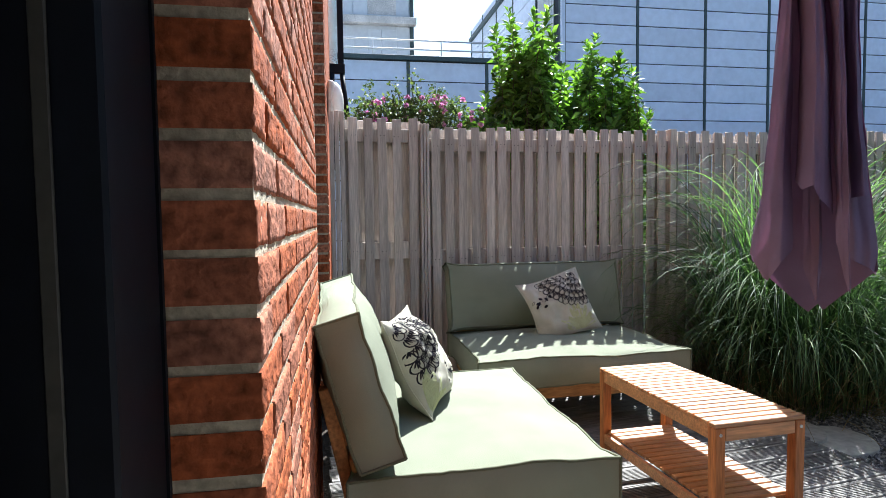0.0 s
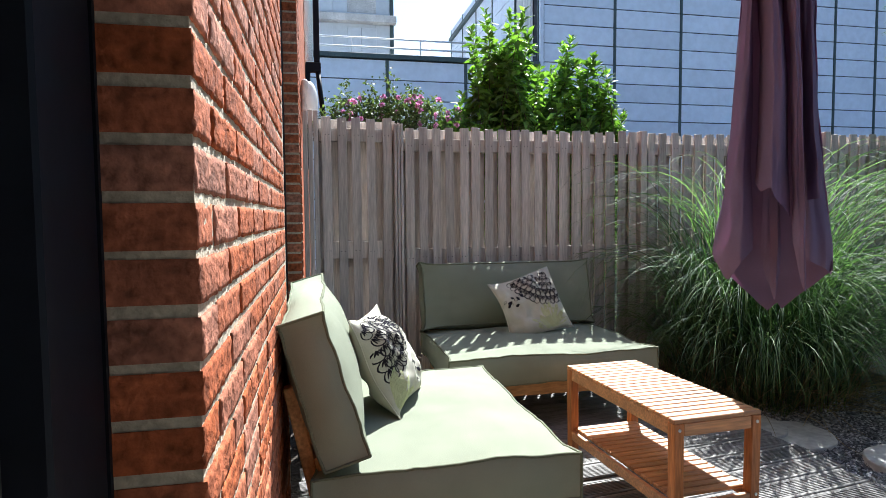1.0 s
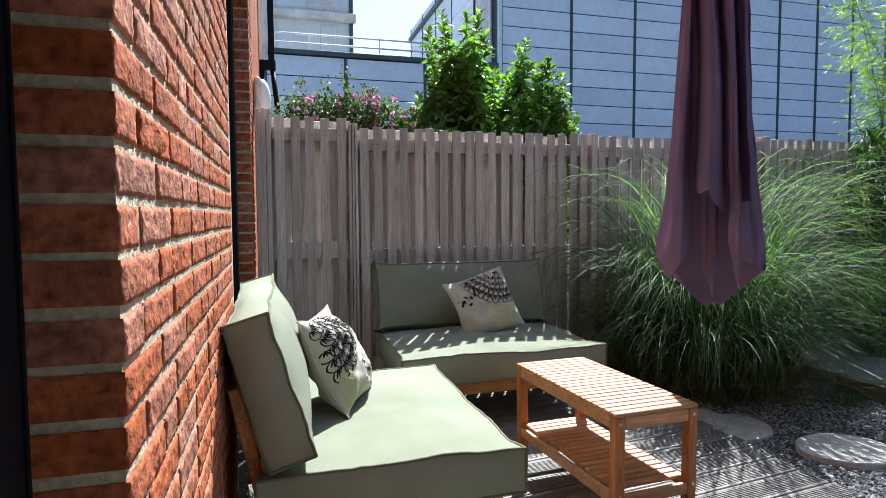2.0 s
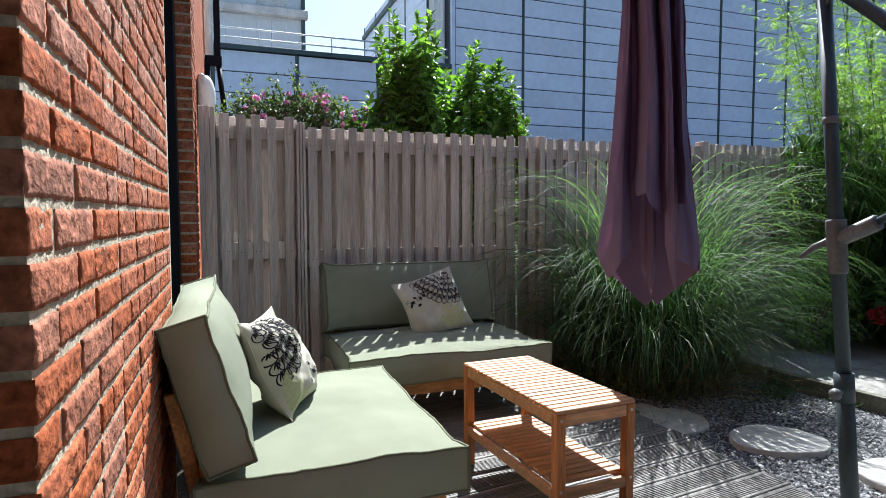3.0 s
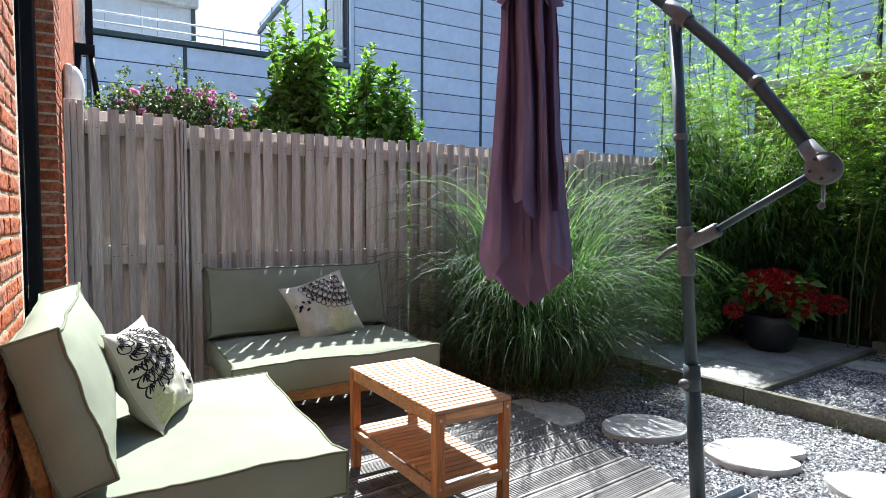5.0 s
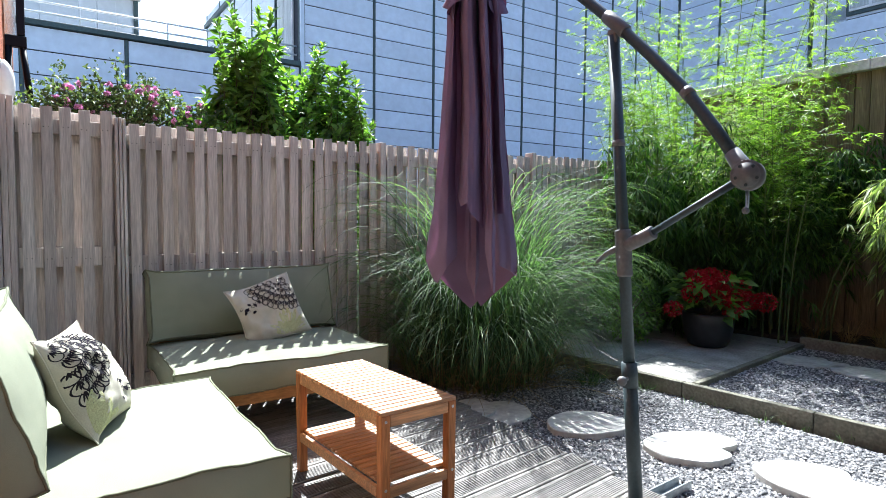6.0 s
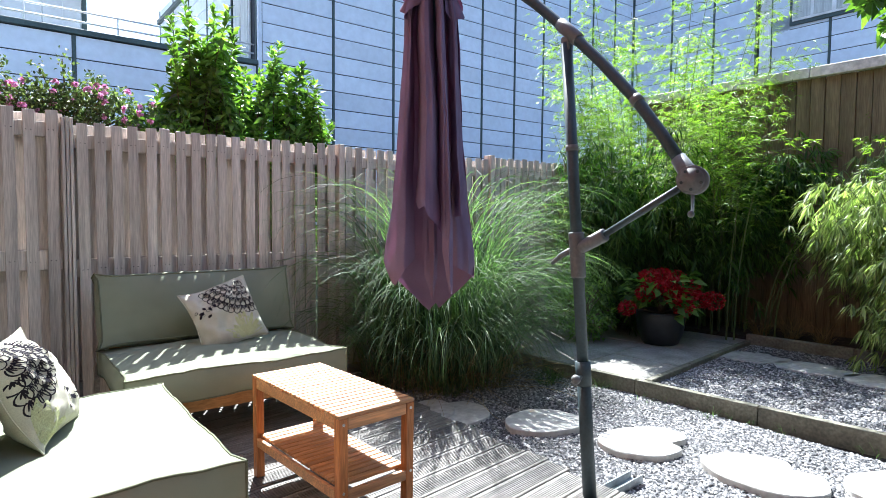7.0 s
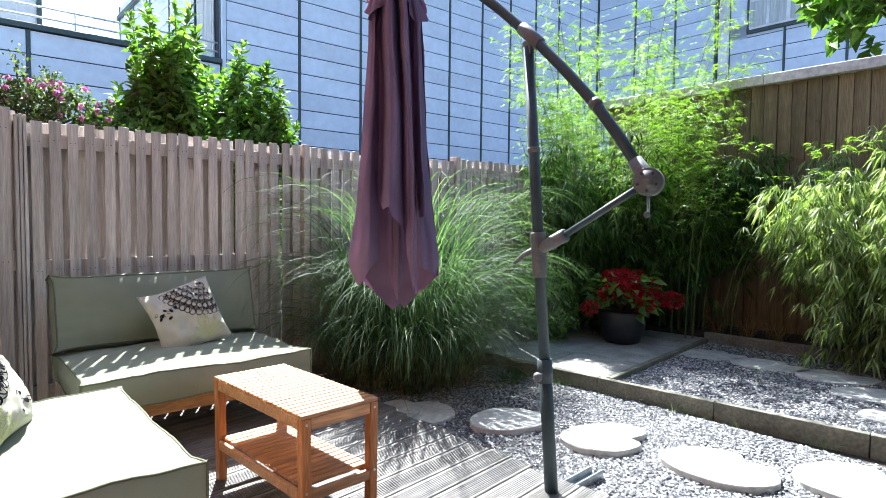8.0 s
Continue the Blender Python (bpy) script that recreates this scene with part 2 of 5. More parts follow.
def blob_points(n, radii, centre, rng, hollow=0.55):
    """Points spread through an ellipsoid, thicker towards its skin."""
    d = rng.normal(0, 1, (n, 3))
    d /= np.linalg.norm(d, axis=1)[:, None]
    r = hollow + (1 - hollow) * rng.random(n) ** 0.6
    return np.array(centre) + d * r[:, None] * np.array(radii), d


# ---- ground ----
def sheet(name, corners, mat, label, category):
    bm = bmesh.new()
    bm.faces.new([bm.verts.new(c) for c in corners])
    return tagged(new(name, finish(name, bm, mat)), label, category, kind="structure")


sheet("ground", [(-300, -300, -0.075), (300, -300, -0.075), (300, 300, -0.075), (-300, 300, -0.075)], SOIL, "dark garden soil under and beyond the gravel", "ground")
gravel_bed = tagged(new("gravel", finish("gravel", box((2.4, -2.6, -0.10), (4.12, 2.75, -0.055)), GRAVEL)), "grey and white gravel around the stepping stones", "gravel", kind="structure")
TERRACE = pose(4.085, 1.59, 0, 0, 0, 6.0)
upper = thing("gravel_terrace", "raised bed of grey and white gravel behind the kerb", "gravel", kind="structure")
upper.matrix_basis = TERRACE
part("gravel_layer", box((0.05, -4.2, -0.07), (2.15, -0.005, 0.02)), GRAVEL, upper)


def pebbles(name, xs, ys, z, n, size, rng, avoid=None):
    """Loose angular stones over a rectangle."""
    base = np.array([(1, 0, 0), (-0.5, 0.87, 0), (-0.5, -0.87, 0), (0.35, 0.2, 0.55), (-0.3, 0.25, 0.6), (0.05, -0.45, 0.5)])
    tri = np.array([(0, 1, 3), (1, 4, 3), (1, 2, 4), (2, 5, 4), (2, 0, 5), (0, 3, 5), (3, 4, 5)])
    c = np.stack([rng.uniform(*xs, n), rng.uniform(*ys, n), z + rng.uniform(0, 0.010, n)], 1)
    a, s = rng.uniform(0, 6.28, n), rng.uniform(*size, n)
    v = base[None] * (1 + rng.normal(0, 0.22, (n, 6, 3))) * s[:, None, None] * np.array((1.0, 0.75, 0.8))
    ca, sa = np.cos(a)[:, None], np.sin(a)[:, None]
    v = np.stack([v[..., 0] * ca - v[..., 1] * sa, v[..., 0] * sa + v[..., 1] * ca, v[..., 2]], -1) + c[:, None]
    f = (np.arange(n)[:, None, None] * 6 + tri[None]).reshape(-1, 3)
    return soup(name, v.reshape(-1, 3), f, PEBBLE)


RNG = np.random.default_rng(5)
tagged(new("gravel_stones", pebbles("gravel_stones", (2.5, 4.1), (-1.2, 2.75), -0.056, 44000, (0.006, 0.0145), RNG)), "loose grey and white gravel stones", "gravel", kind="stuff")
upper_stones = new("gravel_stones", pebbles("gravel_stones", (0.05, 2.15), (-2.9, -0.02), 0.019, 32000, (0.007, 0.0155), RNG))
upper_stones.matrix_basis = TERRACE
tagged(upper_stones, "loose bluish grey gravel stones on the raised bed", "gravel", kind="stuff")

# kerb and paved corner of the raised bed
kerb = thing("kerb", "weathered concrete kerb holding back the raised gravel", "kerb", kind="structure")
kerb.matrix_basis = TERRACE
for i in range(6):
    part("kerb_stone", box((0.0, -4.2 + i * 0.85, -0.13), (0.055, -4.2 + i * 0.85 + 0.845, 0.062), 0.006, 2), KERB_MAT, kerb)
side_kerb = thing("kerb", "thin concrete edging beside the paved corner", "kerb", kind="structure")
side_kerb.matrix_basis = TERRACE
for i in range(3):
    part("kerb_stone", box((0.06 + i * 0.72, -0.05, -0.06), (0.06 + i * 0.72 + 0.715, 0.0, 0.066), 0.005), KERB_MAT, side_kerb)
paving = thing("paving", "grey concrete garden tiles in the corner", "paving", kind="structure")
paving.matrix_basis = TERRACE
for i in range(4):
    for j in range(3):
        part("paving_tile", box((0.06 + i * 0.60, 0.006 + j * 0.60, -0.05), (0.06 + i * 0.60 + 0.594, j * 0.60 + 0.60, 0.058 + 0.003 * ((i + j) % 2)), 0.005), CONCRETE, paving)
back_kerb = thing("kerb", "dark timber edging in front of the planting bed", "kerb", kind="structure")
back_kerb.matrix_basis = TERRACE
for i in range(4):
    part("edging_board", box((2.15, -3.6 + i * 0.9, -0.06), (2.20, -3.6 + i * 0.9 + 0.895, 0.13), 0.006), KERB_MAT, back_kerb)
bed = thing("planting_bed", "dark soil planting bed along the fence", "soil", kind="structure")
bed.matrix_basis = TERRACE
part("soil", box((2.20, -4.2, -0.07), (4.2, 3.0, 0.10)), SOIL, bed)

# deck of grooved boards
deck = thing("deck", "weathered grey grooved wooden decking", "deck", kind="structure")


def deck_board(length):
    """One grooved board along x, its end at x = 0."""
    bm = bmesh.new()
    w, flat, n = 0.141, 0.017, 9
    step = (w - 2 * flat) / n
    prof = [(0.0, -0.028), (0.0, -0.003), (0.003, 0.0), (flat, 0.0)]
    for k in range(n):
        y = flat + k * step
        prof += [(y + step * 0.08, -0.005), (y + step * 0.42, -0.005), (y + step * 0.5, -0.0008), (y + step * 0.98, -0.0008)]
    prof += [(w - flat + 0.001, 0.0), (w - 0.003, 0.0), (w, -0.003), (w, -0.028)]
    ends = [[bm.verts.new((x, y, z)) for y, z in prof] for x in (0.0, -length)]
    for k in range(len(prof) - 1):
        bm.faces.new((ends[0][k], ends[0][k + 1], ends[1][k + 1], ends[1][k]))
    bm.faces.new(ends[0][::-1])
    bm.faces.new(ends[1])
    return bm


ROT = radians(7.0)
for i in range(34):
    y0 = -1.55 + i * 0.148 / math.cos(ROT)
    x_end = 2.57 + 0.02 * math.sin(i * 1.7)
    L = (x_end - 0.04) / math.cos(ROT)
    y_end = y0 + math.tan(ROT) * x_end
    if y_end > 3.36:
        cut = (y_end - 3.36) / math.tan(ROT)
        x_end -= cut
        y_end = 3.36
        L = (x_end - 0.04) / math.cos(ROT)
    if L < 0.2:
        continue
    ob = part("deck_board", deck_board(L), DECK, deck)
    ob.matrix_basis = pose(x_end, y_end, 0, 0, 0, 7.0)

# ---- stepping stones ----
def flagstone(rx, ry, seed, notch=None):
    """A flat rounded slab with an uneven outline and one bite out of it."""
    r = random.Random(seed)
    ph = [r.uniform(0, 6.28) for _ in range(4)]
    bm = bmesh.new()
    n = 64
    rim = []
    for k in range(n):
        a = 2 * math.pi * k / n
        q = 1 + 0.05 * math.sin(2 * a + ph[0]) + 0.035 * math.sin(3 * a + ph[1]) + 0.015 * math.sin(7 * a + ph[2])
        if notch is not None:
            d = (a - notch + math.pi) % (2 * math.pi) - math.pi
            q -= 0.36 * math.exp(-(d / 0.30) ** 2)
        rim.append((rx * q * math.cos(a), ry * q * math.sin(a)))
    low = [bm.verts.new((x, y, -0.03)) for x, y in rim]
    mid = [bm.verts.new((x, y, 0.007)) for x, y in rim]
    top = [bm.verts.new((x * 0.985, y * 0.985, 0.012)) for x, y in rim]
    for a, b in ((low, mid), (mid, top)):
        for k in range(n):
            bm.faces.new((a[k], a[(k + 1) % n], b[(k + 1) % n], b[k]))
    bm.faces.new(top)
    return bm


def step_stone(x, y, z, rx, ry, rz, seed, notch, label):
    ob = new("stepping_stone", finish("stepping_stone", flagstone(rx, ry, seed, notch), FLAG))
    ob.matrix_basis = pose(x, y, z, 0, 0, rz)
    return tagged(ob, label, "stepping stone", "stepping stones in the gravel")


PALE_STONE = "pale rounded natural flagstone set in the gravel"
step_stone(2.735, 2.07, -0.046, 0.235, 0.20, 20, 1, None, "grey flagstone half in the shade of the grass")
step_stone(2.60, 2.20, -0.030, 0.21, 0.15, 30, 2, None, "grey flagstone lying over another beside the deck")
step_stone(3.04, 1.60, -0.028, 0.245, 0.215, -20, 3, None, PALE_STONE)
step_stone(3.26, 1.02, -0.028, 0.265, 0.225, -15, 4, -0.75, PALE_STONE)
step_stone(3.37, 0.40, -0.028, 0.30, 0.225, -70, 5, 0.9, PALE_STONE)
step_stone(3.70, -0.13, -0.028, 0.29, 0.235, -50, 6, 0.5, PALE_STONE)
step_stone(3.95, -0.75, -0.028, 0.29, 0.235, -80, 7, 0.5, PALE_STONE)
for x, y, rz, sd in ((5.68, 1.50, -60, 8), (5.68, 1.00, -70, 9), (5.68, 0.50, -50, 10), (5.33, 0.13, -60, 11), (4.88, -0.15, -60, 12)):
    step_stone(x, y, 0.024, 0.30, 0.21, rz, sd, 0.6, "flat grey flagstone on the raised gravel")


# ---- house wall of bricks ----
def brick_mesh(length, seed):
    """A worn brick with a pitted, folded face: length along y, its face at x = 0, its body towards -x."""
    r = random.Random(seed)
    n, m, h = max(7, int(length / 0.009)), 7, 0.050
    rough = r.uniform(0.5, 1.5)
    bm = bmesh.new()

    def face_point(i, j):
        y, z = length * i / n, h * j / m
        p = Vector((y * 46 + seed * 3.7, z * 58, seed * 1.3))
        x = 0.0022 - 0.020 * rough * max(0.0, 0.17 - abs(noise.noise(p))) + 0.0016 * noise.noise(p * 2.1) + 0.0018 * noise.noise(p * 0.35)
        if i in (0, n) or j in (0, m):
            x = min(x, 0.0016) - 0.0016 * r.random()
            y += r.uniform(-0.0016, 0.0016) if 0 < i < n else (0.0015 if i == 0 else -0.0015)
            z += r.uniform(-0.0016, 0.0016)
        return bm.verts.new((x, y, z))

    g = [[face_point(i, j) for j in range(m + 1)] for i in range(n + 1)]
    for i in range(n):
        for j in range(m):
            bm.faces.new((g[i][j], g[i + 1][j], g[i + 1][j + 1], g[i][j + 1])).smooth = True
    loop = [g[i][0] for i in range(n + 1)] + [g[n][j] for j in range(1, m + 1)] + [g[i][m] for i in range(n - 1, -1, -1)] + [g[0][j] for j in range(m - 1, 0, -1)]
    back = [bm.verts.new((-0.10, v.co.y, v.co.z)) for v in loop]
    for k in range(len(loop)):
        q = (k + 1) % len(loop)
        bm.faces.new((loop[q], loop[k], back[k], back[q]))
    bm.faces.new(back[::-1])
    return finish("brick", bm, BRICK)


STRETCHERS, HEADERS = [brick_mesh(0.208, 100 + i) for i in range(12)], [brick_mesh(0.098, 200 + i) for i in range(9)]
COURSE, HOUSE = 0.0625, pose(0, 0, 0, 0, 0, -0.5)


def lay_bricks(parent, y0, y1, z0, z1, seed):
    """Courses in wild bond from y0 to y1, each brick an object."""
    r = random.Random(seed)
    for c in range(int((z1 - z0) / COURSE)):
        y, run, first = y0, 0, True
        while y < y1 - 0.03:
            head = (first and c % 2 == 1) or (not first and (run >= 3 or (r.random() < 0.3)))
            L = 0.098 if head else 0.208
            run = 0 if head else run + 1
            if y + L > y1 + 0.02:
                if y + 0.098 > y1 + 0.02:
                    break
                L = 0.098
            ob = part("brick", r.choice(HEADERS if L < 0.1 else STRETCHERS), BRICK, parent)
            ob.matrix_basis = pose(r.uniform(-0.001, 0.0015), y, z0 + c * COURSE + r.uniform(-0.0012, 0.0012), 0, 0, r.uniform(-0.15, 0.15))
            y += L + 0.0105
            first = False


def mortar_core(y0, y1, z0, z1, x0=-0.094):
    return box((x0, y0 + 0.0028, z0 - 0.006), (-0.0018, y1 - 0.0028, z1))


wall_house = thing("wall_house", "red brick house wall with pale mortar joints", "wall", kind="structure")
wall_house.matrix_basis = HOUSE
part("mortar", mortar_core(0, 1.575, 0.005, 3.0), MORTAR, wall_house)
wall_pier = thing("wall_pier", "narrow red brick pier beside the fence", "wall", kind="structure")
wall_pier.matrix_basis = HOUSE
part("mortar", mortar_core(3.15, 3.63, 0.005, 3.0), MORTAR, wall_pier)
part("masonry", box((-0.094, 3.632, 0.0), (-0.002, 7.0, 3.0)), BRICK, wall_pier)
for nm, lo, hi in (("wall_upper", (-0.10, -2.6, 3.0), (-0.004, 7.0, 5.6)), ("wall_inner", (-0.30, 0.02, -0.05), (-0.19, 1.56, 3.0)), ("wall_inner_pier", (-0.30, 3.17, -0.05), (-0.10, 7.0, 3.0)),
                   ("wall_south", (-0.30, -6.0, -0.05), (-0.004, -2.6, 5.6))):
    ob = new(nm, finish(nm, box(lo, hi), MORTAR if "inner" in nm else BRICK))
    ob.matrix_basis = HOUSE
    tagged(ob, "masonry of the brick house", "wall", kind="structure")

# plain room behind the glass
for nm, lo, hi, mt in (("floor_room", (-4.2, -5, -0.08), (-0.31, 4, 0.0), OAK), ("ceiling_room", (-4.2, -5, 2.7), (-0.31, 4, 2.8), PLASTER), ("wall_room_west", (-4.3, -5, 0), (-4.2, 4, 2.7), PLASTER),
                       ("wall_room_north", (-4.2, 3.9, 0), (-0.31, 4.0, 2.7), PLASTER), ("wall_room_south", (-4.2, -5.0, 0), (-0.31, -4.9, 2.7), PLASTER)):
    tagged(new(nm, finish(nm, box(lo, hi), mt)), "plain surface of the dim room indoors", nm.split("_")[0], kind="structure")

# dark framed glass door next to the camera and the tall window beyond the wall
door = thing("door_1", "dark aluminium sliding glass door, standing open", "door", kind="structure")
door.matrix_basis = HOUSE
part("jamb", box((-0.20, -0.135, 0.0), (-0.096, -0.006, 2.6), 0.004), FRAME, door)
part("brush_seal", box((-0.104, -0.006, 0.0), (-0.094, 0.002, 2.6)), FRAME, door)
part("weather_strip", box((-0.147, -0.1395, 0.0), (-0.134, -0.1355, 2.5), 0.001), STRIP, door, "grey brown weather strip")
part("stile", box((-0.235, -0.30, 0.03), (-0.175, -0.215, 2.5), 0.004), FRAME, door)
part("seal", box((-0.215, -0.214, 0.03), (-0.195, -0.19, 2.5), 0.002), CAP_GREY, door, "pale grey rubber seal")
part("head", box((-0.24, -2.6, 2.5), (-0.108, -0.137, 2.6), 0.004), FRAME, door)
part("threshold", box((-0.24, -2.6, -0.02), (-0.10, -0.137, 0.02), 0.004), FRAME, door)
pane = part("pane", box((-0.212, -2.5, 0.03), (-0.204, -0.302, 2.5)), GLASS, door)
pane.visible_shadow = False
win = thing("window_1", "tall dark framed window between brick piers", "window", kind="structure")
win.matrix_basis = HOUSE
part("window_frame", box((-0.20, 1.578, 0.0), (-0.085, 1.70, 2.62), 0.004), FRAME, win)
part("window_frame", box((-0.20, 3.02, 0.0), (-0.085, 3.146, 2.62), 0.004), FRAME, win)
part("window_frame", box((-0.20, 1.702, 2.5), (-0.085, 3.018, 2.62), 0.004), FRAME, win)
part("window_sill", box((-0.20, 1.702, 0.0), (-0.06, 3.018, 0.08), 0.004), FRAME, win)
pane = part("pane", box((-0.15, 1.70, 0.08), (-0.142, 3.02, 2.5)), GLASS, win)
pane.visible_shadow = False
for nm, y0, y1, z0 in (("lintel_window", 1.55, 3.17, 2.62), ("lintel_door", -2.62, 0.03, 2.6)):
    ob = new(nm, finish(nm, box((-0.10, y0, z0), (-0.006, y1, 3.0)), BRICK))
    ob.matrix_basis = HOUSE
    tagged(ob, "brick course over an opening of the house", "wall", kind="structure")


# ---- garden fence of alternating slats ----
def slat_mesh(h, w, seed):
    r = random.Random(seed)
    bm = box((-w / 2, -0.008, 0), (w / 2, 0.008, h), 0.0025)
    for v in bm.verts:
        v.co.x += r.uniform(-0.0015, 0.0015)
        if v.co.z > h / 2:
            v.co.z += r.uniform(-0.004, 0.004)
            v.co.x += 0.006 * math.sin(seed * 2.3)
    for z in (h - 0.12, h - 0.915):
        for x in (-0.013, 0.013):
            q = [bm.verts.new((x + r.uniform(-0.003, 0.003) + 0.0032 * math.cos(k * 1.047), -0.0086, z + 0.0032 * math.sin(k * 1.047))) for k in range(6)]
            bm.faces.new(q).material_index = 1
    me = finish("slat", bm, WOOD_GREY)
    me.materials.append(CLAD_JOINT)
    return me


SLATS = [slat_mesh(1.80, 0.062, i) for i in range(9)]
REAR_SLATS = [slat_mesh(1.80, 0.075, i + 20) for i in range(6)]
WIDE_SLATS = [slat_mesh(1.80, 0.089, i + 40) for i in range(6)]
FENCE_Y = 3.42


def fence_panel(x0, x1, top, label, seed, pitch=0.0955):
    r = random.Random(seed)
    p = thing("fence_panel", label, "fence", (x0, FENCE_Y, top), 0, "weathered panels of the garden fence", "structure")
    w = x1 - x0
    for z0, z1 in ((-0.165, -0.075), (-0.975, -0.855)):
        part("rail", box((0, 0.019, z0), (w, 0.070, z1), 0.003), WOOD_GREY, p)
    # unseen board added to keep sunlit ground from shining between the slat feet
    part("gravel_board", box((0, 0.022, -top - 0.06), (w, 0.066, -1.64), 0.003), CONCRETE, p)
    n = max(1, int(w / pitch))
    step = w / n
    for i in range(n):
        s = part("slat", r.choice(SLATS), WOOD_GREY, p)
        s.matrix_basis = pose((i + 0.5) * step, 0.008, -1.80 + r.uniform(-0.012, 0.006), 0, r.uniform(-0.25, 0.25), 0)
    for i in range(n + 1):
        s = part("slat", r.choice(WIDE_SLATS if x0 > 2.6 else REAR_SLATS), WOOD_GREY, p)
        s.matrix_basis = pose(min(max(i * step, 0.026), w - 0.026), 0.081, -1.81 + r.uniform(-0.012, 0.006), 0, r.uniform(-0.2, 0.2), 0)
    return p


OLD = "weathered grey fence panel of alternating vertical slats"
fence_panel(0.152, 0.660, 1.895, OLD, 1)
fence_panel(0.730, 2.551, 1.835, OLD, 2)
fence_panel(2.609, 4.215, 1.832, OLD, 3)
fence_panel(4.275, 6.005, 1.862, OLD, 4)
fence_panel(6.065, 7.0, 1.862, OLD, 5)


def fence_post(x0, x1, top, grooves):
    p = thing("fence_post", "grooved weathered timber fence post", "fence post", ((x0 + x1) / 2, FENCE_Y, 0), 0, "posts of the garden fence", "structure")
    w = x1 - x0
    k = w / grooves
    for i in range(grooves):
        part("post_board", box((-w / 2 + i * k + 0.002, -0.02, -0.05), (-w / 2 + (i + 1) * k - 0.002, 0.09, top + 0.004 * (i % 2)), 0.003), WOOD_GREY, p)


fence_post(0.045, 0.150, 1.93, 3)
fence_post(0.662, 0.728, 1.855, 3)
fence_post(2.553, 2.607, 1.845, 1)
fence_post(4.217, 4.273, 1.875, 1)
fence_post(6.007, 6.063, 1.88, 1)

# tall brown boarded fence on the far side
tall = thing("tall_fence", "tall brown stained boarded fence with grey capping", "fence", kind="structure")
BOARD = [finish("board", box((0, 0, 0), (0.022, 0.128, 2.72), 0.003), WOOD_BROWN) for _ in range(1)][0]
for i in range(62):
    b = part("board", BOARD, WOOD_BROWN, tall)
    b.matrix_basis = pose(7.0 + (0.010 if i % 2 else 0.0), 3.50 - (i + 1) * 0.135, 0.0)
part("backing", box((7.035, -5.0, 0.0), (7.06, 3.5, 2.70)), WOOD_BROWN, tall)
for i in range(4):
    part("capping", box((6.93, 1.6 - 2.1 * i, 2.71), (7.12, 1.6 - 2.1 * i + 2.095, 2.815), 0.006), CAP_GREY, tall, "pale grey capping strip")
# plain unseen closure above and behind the camera; the slab blocks southern sky light
tagged(new("ceiling_sky_block", finish("ceiling_sky_block", box((-0.004, -4.0, 2.75), (3.2, -0.45, 2.95)), DARK_CLOSURE)), "plain unseen slab added above the door to block sky light", "ceiling", kind="structure")
# added wall out of view, dark so that it bounces little light
wall_back = tagged(new("wall_garden_south", finish("wall_garden_south", box((0.0, -4.3, -0.05), (12.0, -4.0, 5.6)), DARK_CLOSURE)), "plain dark unseen wall added behind the garden to cut bounced light", "wall", kind="structure")


# ---- clad buildings beyond the fence ----
def panel_mesh(w, h):
    return finish("panel", box((0.006, -0.03, 0.012), (w - 0.006, 0.0, h - 0.012), 0.004), CLAD)


ROW, Z0 = 0.489, 6.67 - 12 * 0.489


def clad_wall(parent, xs, rows, z0, place, skip=None):
    """Rows of metal cassettes between vertical ribs at xs, facing -y in the frame of place."""
    meshes = {}
    for i, (a, b) in enumerate(zip(xs, xs[1:])):
        w = round(b - a - 0.07, 3)
        if w not in meshes:
            meshes[w] = panel_mesh(w, ROW)
        for r in range(rows):
            if skip and skip(a, b, z0 + r * ROW):
                continue
            ob = part("panel", meshes[w], CLAD, parent)
            ob.matrix_basis = place @ pose(a + 0.035, 0, z0 + r * ROW)
    for x in xs:
        ob = part("rib", box((x - 0.032, -0.05, z0), (x + 0.032, 0.005, z0 + rows * ROW)), CLAD_RIB, parent)
        ob.matrix_basis = place
    return parent


block = thing("apartment_building", "apartment block clad in bluish grey metal panels", "building", kind="structure")
FRONT = pose(0, 14.0, 0)
XS = [5.97, 8.017, 9.995, 11.93, 13.51, 15.03, 16.48, 17.9, 19.3, 20.7, 21.95]
clad_wall(block, XS, 25, Z0, FRONT)
part("wall", box((5.96, 14.005, 0), (21.97, 14.05, 13.0)), CLAD_JOINT, block)
part("corner_trim", box((5.89, 13.93, 0), (5.985, 14.04, 13.0), 0.005), CLAD, block)
SIDE = pose(5.93, 14.0, 0, 0, 0, -90)
clad_wall(block, [-10.2, -8.2, -6.2, -4.2, -1.95, -0.1], 17, Z0, SIDE, lambda a, b, z: a > -2.0 and 5.0 < z < 7.6)
part("wall", box((5.94, 14.05, 0), (5.99, 24.2, 8.7)), CLAD_JOINT, block)
part("roof", box((5.85, 13.95, 12.9), (22.2, 24.2, 13.05)), CLAD_RIB, block)
part("eaves", box((5.80, 15.9, 8.62), (5.96, 24.3, 8.78), 0.01), CLAD_RIB, block)
sw = part("window", box((5.88, 14.55, 5.15), (5.92, 15.75, 7.6)), WHITE_METAL, block)
part("pane", box((5.865, 14.62, 5.25), (5.876, 15.12, 7.5)), CURTAIN, sw)
part("pane", box((5.865, 15.18, 5.25), (5.876, 15.68, 7.5)), CURTAIN, sw)

